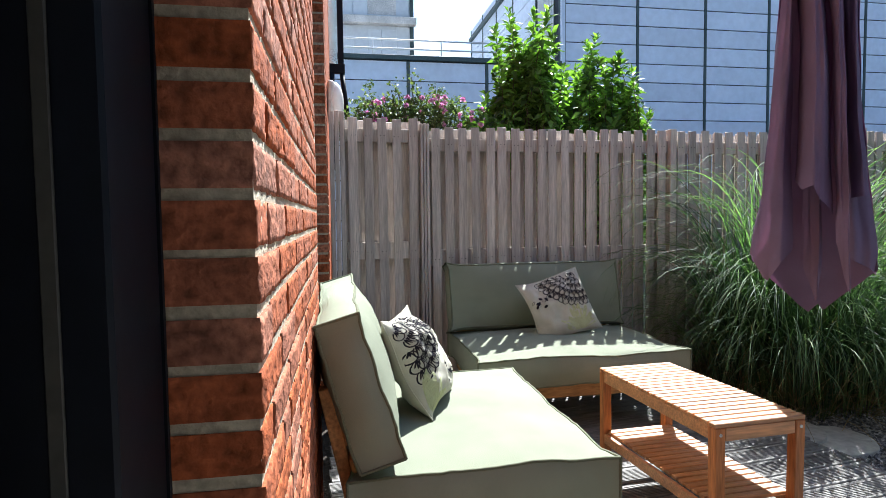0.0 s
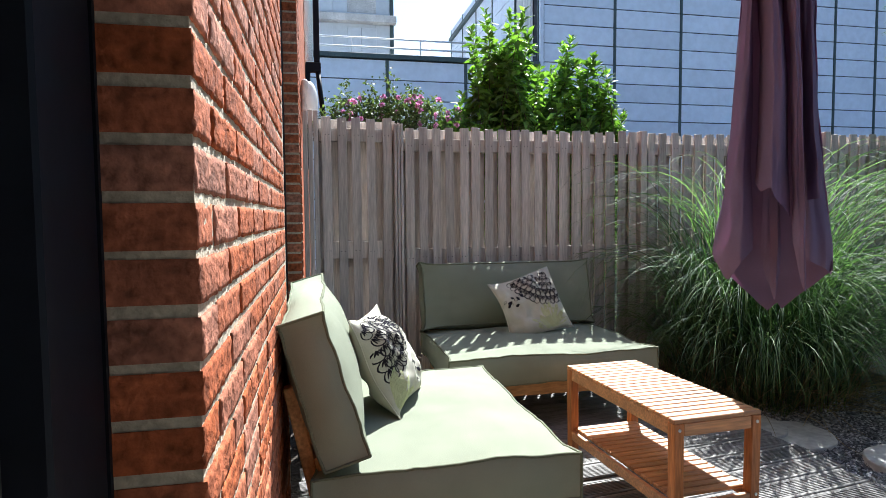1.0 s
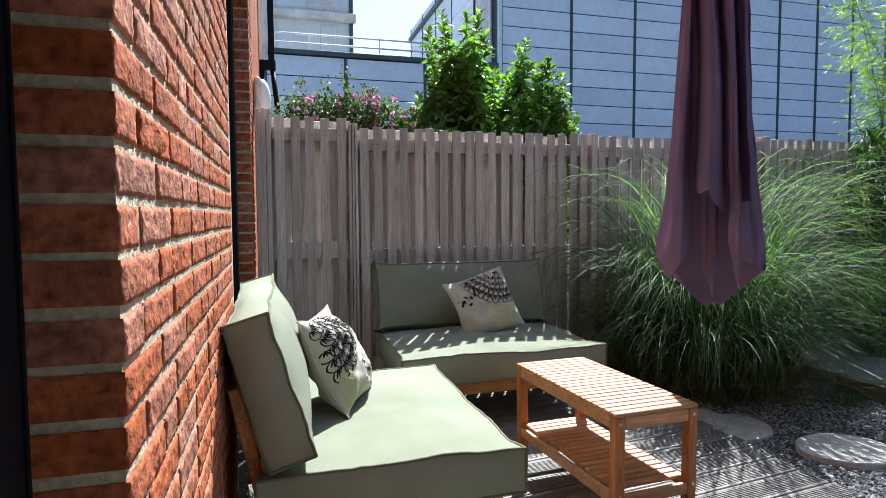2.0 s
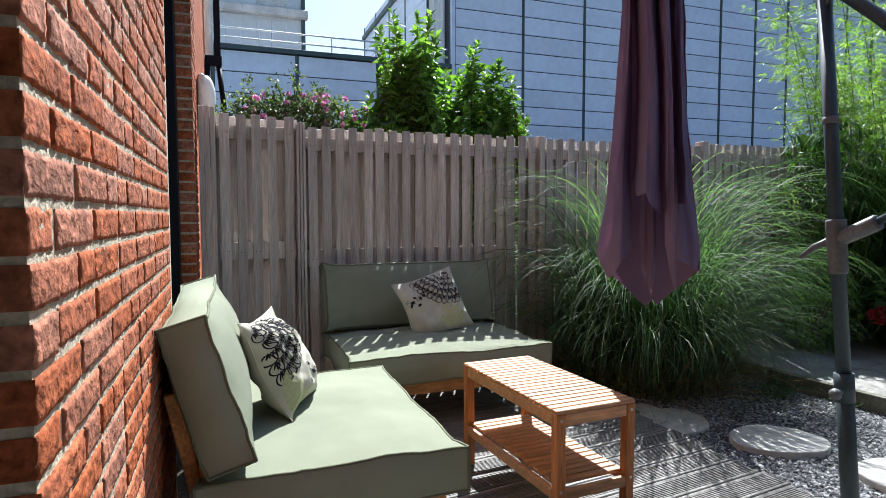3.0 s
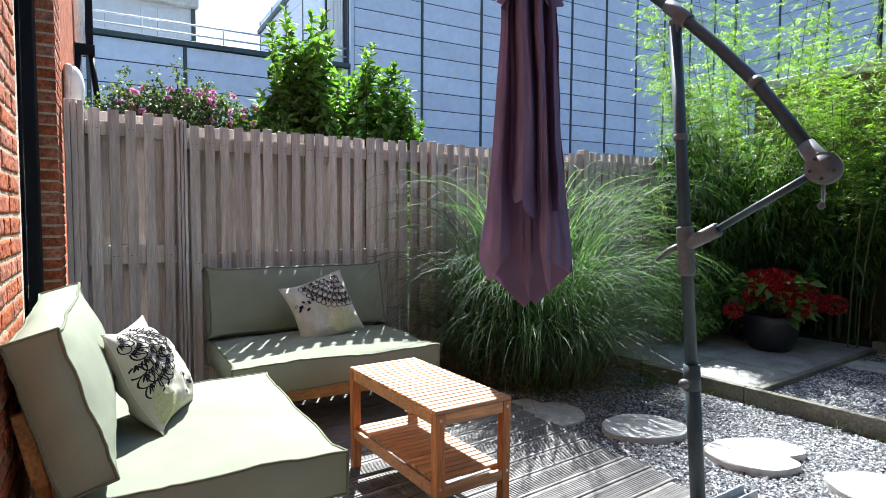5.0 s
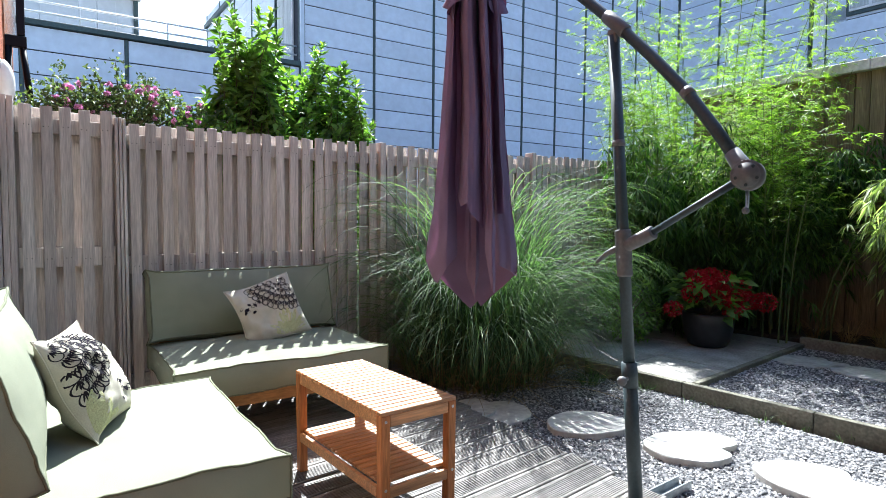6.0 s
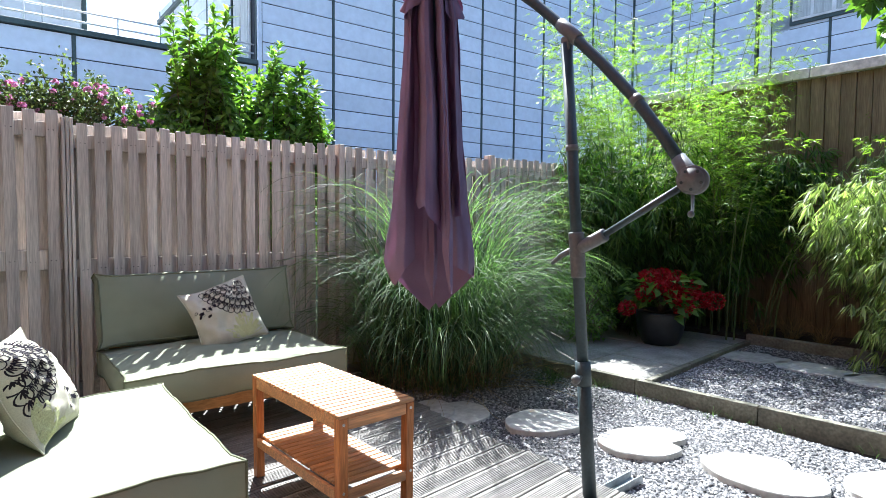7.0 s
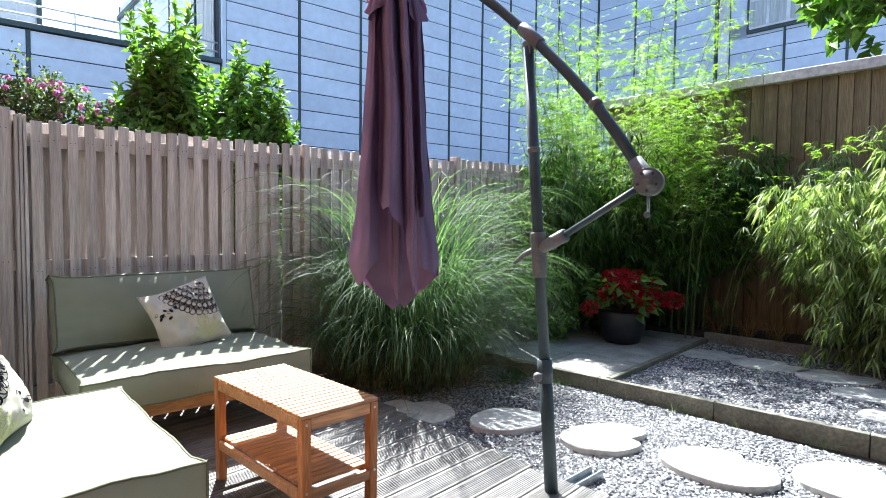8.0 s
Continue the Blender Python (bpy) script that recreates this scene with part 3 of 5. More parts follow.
low = thing("low_building", "low clad wing with a roof terrace and pale railing", "building", kind="structure")
clad_wall(low, [-8.0, -5.9, -4.0, -2.0, 0.0, 1.90, 3.9, 5.88], 11, 5.15 - 11 * ROW - 0.09, FRONT)
part("wall", box((-8, 14.005, 0), (5.92, 14.05, 5.1)), CLAD_JOINT, low)
part("parapet", box((-8, 13.9, 5.07), (5.88, 14.3, 5.19), 0.01), CLAD_RIB, low)
part("roof", box((-8, 14.06, 4.8), (5.92, 24, 4.9)), CAP_GREY, low)
rail = thing("railing", "pale painted metal railing along the roof terrace", "railing", (0, 14.15, 0))
for z in (5.40, 5.62):
    part("handrail", tube([(-8, 0, z), (5.85, 0, z)], 0.022, 8), WHITE_METAL, rail)
for i in range(8):
    part("post", tube([(-7.55 + i * 1.72, 0, 5.18), (-7.55 + i * 1.72, 0, 5.64)], 0.018, 8), WHITE_METAL, rail)

tower = thing("apartment_building", "pale panelled upper storey behind the roof terrace", "building", kind="structure")
part("wall", box((-9, 26.02, 0), (3.55, 34, 14.0)), PALE, tower)
part("corner_post", box((3.50, 25.9, 0), (3.66, 26.1, 14)), CLAD_RIB, tower)
part("ledge", box((-9, 25.6, 9.72), (3.75, 26.0, 10.05), 0.02), CAP_GREY, tower)
for i in range(10):
    x = 3.45 - i * 0.62
    if not 1.5 < x < 3.0:
        part("panel", box((x - 0.60, 25.96, 7.0), (x, 26.018, 9.70), 0.006), PALE, tower)
    part("panel", box((x - 0.60, 25.96, 10.07), (x, 26.018, 13.9), 0.006), PALE, tower)
part("door", box((1.62, 25.94, 7.0), (2.20, 26.018, 9.55), 0.01), PALE, tower)
part("door", box((2.23, 25.94, 7.0), (2.88, 26.018, 9.55), 0.01), PALE, tower)
part("window", box((1.62, 25.95, 10.2), (2.88, 26.016, 12.2), 0.01), CAP_GREY, tower)

east = thing("apartment_building", "clad apartment block with a curtained window", "building", kind="structure")
EAST = pose(22.0, 0, 0, 0, 0, -90)
clad_wall(east, [-13.95, -12.2, -10.5, -8.95], 25, 7.70 - 13 * ROW, EAST)
clad_wall(east, [-8.45, -6.64, -4.83, -3.0, -1.2, 0.6, 2.4], 25, 7.70 - 13 * ROW, EAST, lambda a, b, z: a < -6.0 + 1.2 and b > -7.9 and 7.75 < z < 9.9 and a > -8.6)
part("wall", box((22.005, -3, 0), (22.05, 14.05, 13.0)), CLAD_JOINT, east)
part("downpipe", box((21.78, 8.44, 0), (21.95, 8.76, 13.0), 0.02), WHITE_METAL, east, "pale vertical strip")
w = part("window", box((21.90, 5.75, 7.80), (21.99, 7.85, 9.95), 0.01), CLAD_RIB, east)
part("frame", box((21.87, 5.85, 7.92), (21.905, 7.76, 9.9), 0.01), WHITE_METAL, w)
for y in (5.93, 6.58, 7.2):
    part("pane", box((21.855, y, 8.0), (21.875, y + 0.52, 8.85)), CURTAIN, w)
    part("pane", box((21.855, y, 8.93), (21.875, y + 0.52, 9.85)), CURTAIN, w)
part("panel", box((21.97, 4.84, 7.70), (22.004, 5.74, 10.14)), CLAD, east)
part("panel", box((21.97, 7.86, 7.70), (22.004, 8.43, 10.14)), CLAD, east)

# neighbour's glass screen and wall lamp on the house wall beyond the fence
screen = thing("glass_screen", "greenish glass balcony screen in a dark frame", "glass screen", (0.0, 5.5, 0))
g = part("pane", box((0.035, 0, 2.78), (0.125, 0.012, 4.2)), GLASS_GREEN, screen)
part("frame", box((0.02, -0.02, 2.68), (0.20, 0.04, 2.775), 0.005), FRAME, screen)
part("upright", box((0.13, -0.02, 2.78), (0.19, 0.04, 4.2), 0.005), FRAME, screen)
part("bracket", tube([(0.17, 0.01, 2.68), (0.22, 0.01, 2.2)], 0.025, 8), FRAME, screen)
part("bracket", tube([(0.06, 0.01, 2.68), (0.06, 0.01, 1.7)], 0.035, 8), FRAME, screen)
lamp = thing("wall_lamp", "round bulkhead wall lamp with a white cover", "wall lamp", (0.035, 3.80, 2.06))
part("base", box((0.0, -0.08, -0.16), (0.055, 0.08, 0.155), 0.03, 3), CAP_GREY, lamp, "grey housing")
dome = bmesh.new()
bmesh.ops.create_uvsphere(dome, u_segments=24, v_segments=14, radius=1.0, matrix=Matrix.LocRotScale((0.055, 0, 0), None, (0.065, 0.082, 0.15)))
part("cover", dome, LAMP_WHITE, lamp, "white opal cover", smooth=True)


# ---- lounge chairs with cushions ----
def cushion_shape(w, d, h, bulge, seed, sag=0.0):
    """The surface of a stuffed box cushion: unit cube coordinates to places, with the base at z = 0."""
    ph = random.Random(seed).uniform(0, 20)

    def place(u, v, q):
        x, y, z = u * w / 2, v * d / 2, q * h / 2
        dome = (1 - u ** 4) * (1 - v ** 4)
        z += bulge * q * ((1 - abs(u) ** 2.6) * (1 - abs(v) ** 2.6)) * 0.5
        x += 0.022 * u * (1 - q * q) * (1 - v ** 4)
        y += 0.022 * v * (1 - q * q) * (1 - u ** 4)
        corner = (abs(u) * abs(v)) ** 14
        x += 0.02 * u * corner
        y += 0.02 * v * corner
        p = Vector((x * 3.2 + ph, y * 3.2, z * 3.2))
        wob = noise.noise(p) * 0.014 + noise.noise(p * 2.3) * 0.005 + (0.25 - abs(noise.noise(p * 4.1))) * 0.007 * max(abs(u), abs(v)) ** 3 + noise.noise(p * 9.3) * 0.0016
        edge = 0.5 + 0.5 * max(abs(u), abs(v)) ** 3
        z += q * wob * (1 if abs(q) > 0.5 else 0.3) - sag * dome
        z += 0.0018 * math.sin(9 * u + ph) * edge * (abs(v) > 0.97) + 0.0018 * math.sin(8 * v + ph) * edge * (abs(u) > 0.97)
        return Vector((x, y, z + h / 2))

    return place


def cushion(name, w, d, h, bulge, parent, seed, label="", m=None):
    """A stuffed box cushion with piped edges, under a parent."""
    place = cushion_shape(w, d, h, bulge, seed)
    bm = bmesh.new()
    bmesh.ops.create_cube(bm, size=2.0)
    bmesh.ops.subdivide_edges(bm, edges=bm.edges[:], cuts=27, use_grid_fill=True)
    bm.normal_update()
    for e in bm.edges:
        e.smooth = len(e.link_faces) < 2 or e.link_faces[0].normal.dot(e.link_faces[1].normal) > 0.5
    for f in bm.faces:
        f.smooth = True
    for v in bm.verts:
        v.co = place(*v.co)
    ob = part(name, bm, FABRIC, parent, label)
    ob.matrix_basis = m or Matrix()
    pipe = bmesh.new()
    ring = [(-1, -1), (1, -1), (1, 1), (-1, 1), (-1, -1)]
    for q in (-1, 1):
        pts = []
        for (a, b), (c, e) in zip(ring, ring[1:]):
            pts += [place(a + (c - a) * k / 28, b + (e - b) * k / 28, q) for k in range(28)]
        tube(pts + pts[:1], 0.0052, 6, False, pipe)
    for a, b in ring[:4]:
        tube([place(a, b, -1 + k / 4) for k in range(9)], 0.0052, 6, False, pipe)
    part("piping", pipe, PIPING, ob)
    return ob


def lounge_chair(label, at, rz, width, seed, back):
    """A low armless chair: x is its width, its front towards -y, the back at +y."""
    c = thing("lounge_chair", label, "lounge chair", at, rz, "armless lounge chairs on the deck")
    depth, hw = 0.80, width / 2
    part("front_rail", box((-hw + 0.03, 0.03, 0.22), (hw - 0.03, 0.055, 0.30), 0.004), PINE, c)
    part("back_rail", box((-hw + 0.03, depth - 0.05, 0.22), (hw - 0.03, depth - 0.025, 0.30), 0.004), PINE, c)
    for s in (-1, 1):
        part("side_rail", box((s * (hw - 0.04) - 0.0125, 0.056, 0.22), (s * (hw - 0.04) + 0.0125, depth - 0.051, 0.30), 0.004), PINE, c)
        part("leg", box((s * (hw - 0.065) - 0.0225, 0.06, 0.0), (s * (hw - 0.065) + 0.0225, 0.105, 0.219), 0.004), PINE, c)
        ob = part("back_post", box((-0.0225, -0.02, 0.0), (0.0225, 0.02, 0.72), 0.004), PINE, c)
        ob.matrix_basis = pose(s * (hw - 0.09), back[0] - 0.045, 0.0, -12, 0, 0)
    for i in range(8):
        part("seat_slat", box((-hw + 0.05, 0.07 + i * 0.085, 0.285), (hw - 0.05, 0.125 + i * 0.085, 0.300), 0.003), PINE, c)
    for i in range(4):
        ob = part("back_slat", box((-hw + 0.05, -0.034, 0), (hw - 0.05, -0.021, 0.06), 0.003), PINE, c)
        ob.matrix_basis = pose(0, back[0] - 0.045, 0.0, -12, 0, 0) @ pose(0, 0, 0.33 + i * 0.105)
    cushion("seat_cushion", width, depth, 0.150, 0.060, c, seed, "thick olive green seat cushion", pose(0, depth / 2 - 0.01, 0.302))
    cushion("back_cushion", width, 0.41, 0.130, 0.11, c, seed + 1, "olive green back cushion with piped edges", pose(0, *back, 74, 0, 0) @ pose(0, 0, -0.07))
    return c


lounge_chair("low pine lounge chair with sunlit olive green cushions", (0.908, 1.58, 0.0), 90, 1.10, 3, (0.765, 0.708))
lounge_chair("low pine lounge chair with olive green cushions against the fence", (1.395, 2.30, 0.0), 0, 1.17, 11, (0.855, 0.672))


# ---- printed throw pillows ----
def pillow(label, m, seed, S, thick, flower, fan, reach, twig, leaf, leaf_fan):
    """A square stuffed pillow with pointed corners; the prints lie at places given in -1 to 1 across its face."""
    ph = random.Random(seed).uniform(0, 9)

    def surf(u, v, side):
        e = max(0.0, 1 - abs(u) ** 2.6) ** 0.62 * max(0.0, 1 - abs(v) ** 2.6) ** 0.62
        k = 1 - 0.085 * (1 - u * u) * v * v - 0.085 * (1 - v * v) * u * u + 0.02 * (u * u * v * v) ** 2
        x, y = u * S / 2 * k, v * S / 2 * k
        big = noise.noise(Vector((x * 8 + ph, y * 8, side * 2)))
        crease = abs(noise.noise(Vector((x * 13 + 2 * y + ph, y * 13, side * 3 + ph)))) - 0.2
        fine = noise.noise(Vector((x * 34, y * 34 + ph, side)))
        edge = min(1.0, e * 1.8)
        z = side * (thick * e + (big * 0.024 - crease * 0.034 + fine * 0.005) * edge)
        z += 0.018 * (1 - e) * math.sin(3.1 * u + 2.3 * v + ph)
        return Vector((x, y, z))

    p = thing("throw_pillow", label, "pillow", group="printed throw pillows")
    p.matrix_basis = m
    bm = bmesh.new()
    n = 40
    for side in (1, -1):
        g = [[bm.verts.new(surf(-1 + 2 * i / n, -1 + 2 * j / n, side)) for j in range(n + 1)] for i in range(n + 1)]
        for i in range(n):
            for j in range(n):
                q = (g[i][j], g[i + 1][j], g[i + 1][j + 1], g[i][j + 1])
                bm.faces.new(q if side > 0 else q[::-1]).smooth = True
    bmesh.ops.remove_doubles(bm, verts=bm.verts[:], dist=0.0004)
    part("cover", bm, PILLOW, p, smooth=True)
    seam = bmesh.new()
    rim = [(-1, -1), (1, -1), (1, 1), (-1, 1), (-1, -1)]
    pts = [surf(a + (c - a) * k / 20, b + (d - b) * k / 20, 1) for (a, b), (c, d) in zip(rim, rim[1:]) for k in range(20)]
    tube(pts + pts[:1], 0.0028, 5, False, seam)
    part("seam", seam, PILLOW, p)
    dark, green = bmesh.new(), bmesh.new()

    def mark(bm2, u, v, ang, length, width, rim_share, lift):
        """A petal on the front: a rim of that share of its width, or the whole face for 1."""
        ca, sa = math.cos(ang), math.sin(ang)
        outer, inner = [], []
        for k in range(15):
            a = -2.75 + 5.5 * k / 14
            px, py = length * (0.5 + 0.5 * math.cos(a)), width * math.sin(a) * (0.62 + 0.38 * math.cos(a * 0.5))
            for lst, f in ((outer, 1.0), (inner, 1 - rim_share)):
                qx, qy = length * 0.52 + (px - length * 0.52) * f, py * f
                uu, vv = u + qx * ca - qy * sa, v + qx * sa + qy * ca
                uu, vv = max(-0.985, min(0.985, uu)), max(-0.985, min(0.985, vv))
                lst.append(bm2.verts.new(surf(uu, vv, 1) + Vector((0, 0, lift))))
        if rim_share < 1:
            for k in range(14):
                bm2.faces.new((outer[k], outer[k + 1], inner[k + 1], inner[k]))
        else:
            for k in range(7):
                bm2.faces.new((outer[k], outer[k + 1], outer[13 - k], outer[14 - k])) if k < 6 else bm2.faces.new((outer[6], outer[7], outer[8]))

    def inside(u, v):
        return abs(u) < 0.95 and abs(v) < 0.95

    r = random.Random(seed)
    rings = 5
    for ring in range(rings):
        rad = reach * (0.10 + 0.80 * ring / (rings - 1))
        cnt = 4 + 3 * ring
        L = reach * (0.20 + 0.08 * ring / rings)
        for k in range(cnt):
            a = fan[0] + (fan[1] - fan[0]) * (k + 0.5 * (ring % 2)) / (cnt - 0.5)
            u, v = flower[0] + rad * math.cos(a), flower[1] + rad * math.sin(a)
            if not inside(u, v) or not inside(u + L * math.cos(a), v + L * math.sin(a)):
                continue
            a += r.uniform(-0.12, 0.12)
            mark(dark, u, v, a, L, 0.42 * L, r.uniform(0.16, 0.24), 0.0015)
            for da in (-0.3, 0.0, 0.3):
                mark(dark, u, v, a + da, L * r.uniform(0.45, 0.68), 0.05 * L, 1, 0.0018)
    for k in range(11):
        u, v = twig[0] + 0.17 * (k % 4 - 1.5), twig[1] - 0.13 * (k // 4) + 0.05 * (k % 2)
        if inside(u, v):
            mark(dark, u, v, r.uniform(0, 6.28), r.uniform(0.11, 0.17), 0.045, 1 if k % 3 else 0.3, 0.0016)
    for k in range(15):
        a = leaf_fan[0] + (leaf_fan[1] - leaf_fan[0]) * k / 14
        mark(green, leaf[0], leaf[1], a, r.uniform(0.4, 0.78), 0.075, 0.45 if k % 3 == 0 else 1, 0.0012 + 0.00004 * k)
    part("flower_print", dark, PRINT_DARK, p, "black chrysanthemum print")
    part("leaf_print", green, PRINT_GREEN, p, "yellow green leaf print")
    return p


def facing(at, across, up):
    """The pose of a flat thing at a place, from the ways of its width and of its height."""
    x = Vector(across).normalized()
    y = Vector(up)
    y = (y - x * y.dot(x)).normalized()
    m = Matrix((x, y, x.cross(y))).transposed().to_4x4()
    m.translation = at
    return m


pillow("cream pillow with black flower print on the sunlit chair", facing((0.385, 1.63, 0.648), (0.14, 0.37, 0.0), (-0.22, 0.03, 0.37)), 4, 0.395, 0.095,
       (-0.98, 0.86), (radians(-95), radians(5)), 1.12, (0.22, -0.38), (-0.92, -0.90), (radians(5), radians(80)))
pillow("cream pillow with black flower print on the shaded chair", Matrix.Translation((1.455, 2.84, 0.64)) @ Euler((radians(62), 0, radians(-4))).to_matrix().to_4x4() @ pose(0, 0, 0, 0, 0, 16), 9, 0.42, 0.065,
       (0.72, 1.02), (radians(176), radians(300)), 1.10, (-0.55, 0.30), (0.30, -0.92), (radians(15), radians(165)))

# ---- slatted table ----
table = thing("slatted_table", "low orange wooden table with slatted top and shelf", "table", (1.482, 1.497, 0), 3.5)
TW, TL = 0.37, 0.79
for sx in (-1, 1):
    for sy in (-1, 1):
        bm = bmesh.new()
        box((sx * (TW / 2 - 0.021) - 0.020, sy * (TL / 2 - 0.021) - 0.020, 0.0), (sx * (TW / 2 - 0.021) + 0.020, sy * (TL / 2 - 0.021) + 0.020, 0.484), 0.003, 1, bm)
        for v in bm.verts:
            if v.co.z < 0.15:
                v.co.x -= sx * 0.004
        leg = part("leg", bm, TABLE_LEG, table)
        for z in (0.462, 0.192):
            s = part("screw", tube([(sx * (TW / 2 - 0.021), sy * (TL / 2 - 0.002), z), (sx * (TW / 2 - 0.021), sy * (TL / 2 + 0.0015), z)], 0.006, 10), STEEL, leg, "steel screw head")
for sx in (-1, 1):
    for z0, z1 in ((0.438, 0.484), (0.155, 0.197)):
        part("side_rail", box((sx * (TW / 2 - 0.012) - 0.009, -TL / 2 + 0.043, z0), (sx * (TW / 2 - 0.012) + 0.009, TL / 2 - 0.043, z1), 0.002), TABLE_WOOD, table)
for sy in (-1, 1):
    for z0, z1 in ((0.438, 0.484), (0.155, 0.197)):
        part("end_rail", box((-TW / 2 + 0.043, sy * (TL / 2 - 0.012) - 0.009, z0), (TW / 2 - 0.043, sy * (TL / 2 - 0.012) + 0.009, z1), 0.002), TABLE_WOOD, table)
N = 20
TOP_SLAT = finish("slat", box((-TW / 2, -0.0165, 0), (TW / 2, 0.0165, 0.015), 0.0025), TABLE_WOOD)
LOW_SLAT = finish("slat", box((-TW / 2 + 0.024, -0.0165, 0), (TW / 2 - 0.024, 0.0165, 0.014), 0.0025), TABLE_WOOD)
for i in range(N):
    y = -TL / 2 + (i + 0.5) * TL / N
    part("slat", TOP_SLAT, TABLE_WOOD, table).matrix_basis = pose(0, y, 0.485)
    if 0 < i < N - 1:
        part("slat", LOW_SLAT, TABLE_WOOD, table).matrix_basis = pose(0, y, 0.198)

# ---- cantilever parasol, closed ----
para = thing("parasol", "closed plum cantilever parasol on a dark grey pole", "parasol", (2.42, 0.755, -0.04))


def at_pole(z):
    return Vector((0.0, 0.19 * (z + 0.04) / 2.09, z + 0.04))


O = Vector((2.42, 0.755, -0.04))
part("pole", tube([at_pole(-0.03), at_pole(0.6)], 0.031, 20), POLE, para)
part("pole", tube([at_pole(0.6), at_pole(2.07)], 0.026, 20), POLE, para)
part("clamp", tube([at_pole(0.50), at_pole(0.61)], 0.035, 20), POLE, para)
part("clamp_knob", tube([at_pole(0.545) + Vector((-0.03, -0.01, 0)), at_pole(0.545) + Vector((-0.075, -0.02, 0))], [0.009, 0.009], 10), PLASTIC, para)
kn = bmesh.new()
bmesh.ops.create_uvsphere(kn, u_segments=14, v_segments=10, radius=0.022, matrix=Matrix.Translation(at_pole(0.545) + Vector((-0.085, -0.025, 0))))
part("knob", kn, PLASTIC, para, smooth=True)
for z in (1.585,):
    part("ring", tube([at_pole(z - 0.014), at_pole(z + 0.014)], 0.0295, 20), PLASTIC, para)
sl = part("sleeve", tube([at_pole(0.99), at_pole(1.00), at_pole(1.19), at_pole(1.20)], [0.031, 0.034, 0.036, 0.034], 20), PLASTIC, para, "grey plastic sliding sleeve")
HUB = Vector((2.42, 0.31, 1.413)) - O
ELB = at_pole(1.12)
toward = (HUB - Vector((0, 0, 0.03)) - ELB).normalized()
part("socket", tube([ELB, ELB + toward * 0.04, ELB + toward * 0.165, ELB + toward * 0.17], [0.027, 0.029, 0.030, 0.024], 18), PLASTIC, para, "grey angled socket")
part("strut", tube([ELB + toward * 0.15, HUB - toward * 0.04], 0.0145, 14), POLE, para)
part("handle", tube([ELB + Vector((0, 0.02, 0)), ELB + Vector((0, 0.09, -0.03)), ELB + Vector((0, 0.15, -0.075))], [0.016, 0.013, 0.009], 10), PLASTIC, para, "grey plastic handle")
arm_points = [Vector(p) - O for p in ((2.42, 0.34, 1.455), (2.42, 0.45, 1.605), (2.42, 0.567, 1.754), (2.42, 0.74, 1.935), (2.42, 0.933, 2.12), (2.415, 1.137, 2.297), (2.33, 1.32, 2.46), (2.05, 1.50, 2.68))]
part("arm", tube(arm_points, 0.024, 18), POLE, para)
part("arm_ring", tube([arm_points[2] - Vector((0, 0.011, 0.0125)), arm_points[2] + Vector((0, 0.011, 0.0125))], 0.0275, 18), PLASTIC, para)
a5, dirn = arm_points[4], (arm_points[5] - arm_points[3]).normalized()
part("arm_sleeve", tube([a5 - dirn * 0.075, a5 - dirn * 0.07, a5 + dirn * 0.07, a5 + dirn * 0.075], [0.027, 0.031, 0.031, 0.027], 18), PLASTIC, para, "grey plastic arm sleeve")
part("bracket", box((-0.02, 0.165, 2.065), (0.02, 0.215, 2.14), 0.01, 2), PLASTIC, para)
hubm = bmesh.new()
bmesh.ops.create_cone(hubm, cap_ends=True, segments=28, radius1=0.056, radius2=0.056, depth=0.09, matrix=Matrix.Translation(HUB) @ pose(0, 0, 0, 0, 90, 20))
bmesh.ops.bevel(hubm, geom=[e for e in hubm.edges if e.calc_face_angle(0) > 1.0], offset=0.012, segments=3, affect="EDGES")
hub = part("crank_hub", hubm, PLASTIC, para, "round grey crank housing", smooth=True)
for k in range(5):
    a = 2 * math.pi * k / 5
    off = pose(0, 0, 0, 0, 90, 20) @ Vector((0.037 * math.cos(a), 0.037 * math.sin(a), -0.0445))
    out = (pose(0, 0, 0, 0, 90, 20) @ Vector((0, 0, -1)))
    part("bolt", tube([HUB + off, HUB + off + out * 0.003], 0.006, 8), POLE, hub)
part("neck", tube([HUB + Vector((0, 0.01, 0.015)), arm_points[0], arm_points[0] + Vector((0, 0.035, 0.047))], [0.045, 0.034, 0.029], 18), PLASTIC, para)
crank = part("crank", tube([HUB + Vector((-0.01, -0.005, -0.05)), HUB + Vector((-0.012, -0.008, -0.115)), HUB + Vector((-0.03, -0.012, -0.125))], 0.0065, 10), STEEL, para, "steel crank handle")
ck = bmesh.new()
bmesh.ops.create_uvsphere(ck, u_segments=12, v_segments=8, radius=0.013, matrix=Matrix.Translation(HUB + Vector((-0.03, -0.012, -0.13))))
part("grip", ck, PLASTIC, crank, smooth=True)
for k in range(4):
    a = math.pi * (0.02 + k / 2)
    m = Matrix.Translation((0, 0, 0.0)) @ Matrix.Rotation(a, 4, "Z")
    bm = box((0.03, -0.032, -0.005), (0.40, 0.032, 0.0), 0.0, 1, None, m)
    for s in (-1, 1):
        box((0.03, s * 0.032 - 0.003, -0.005), (0.40, s * 0.032 + 0.003, 0.035), 0.0, 1, bm, m)
    part("foot", bm, GALVANISED, para, "galvanised cross foot on the gravel")


AXIS = Vector((2.055, 1.50, 0)) - O
CAN = Matrix.Translation(AXIS) @ pose(0, 0, 0, 0, 0, math.degrees(math.atan2(-2.3, -1.65)) + 90)


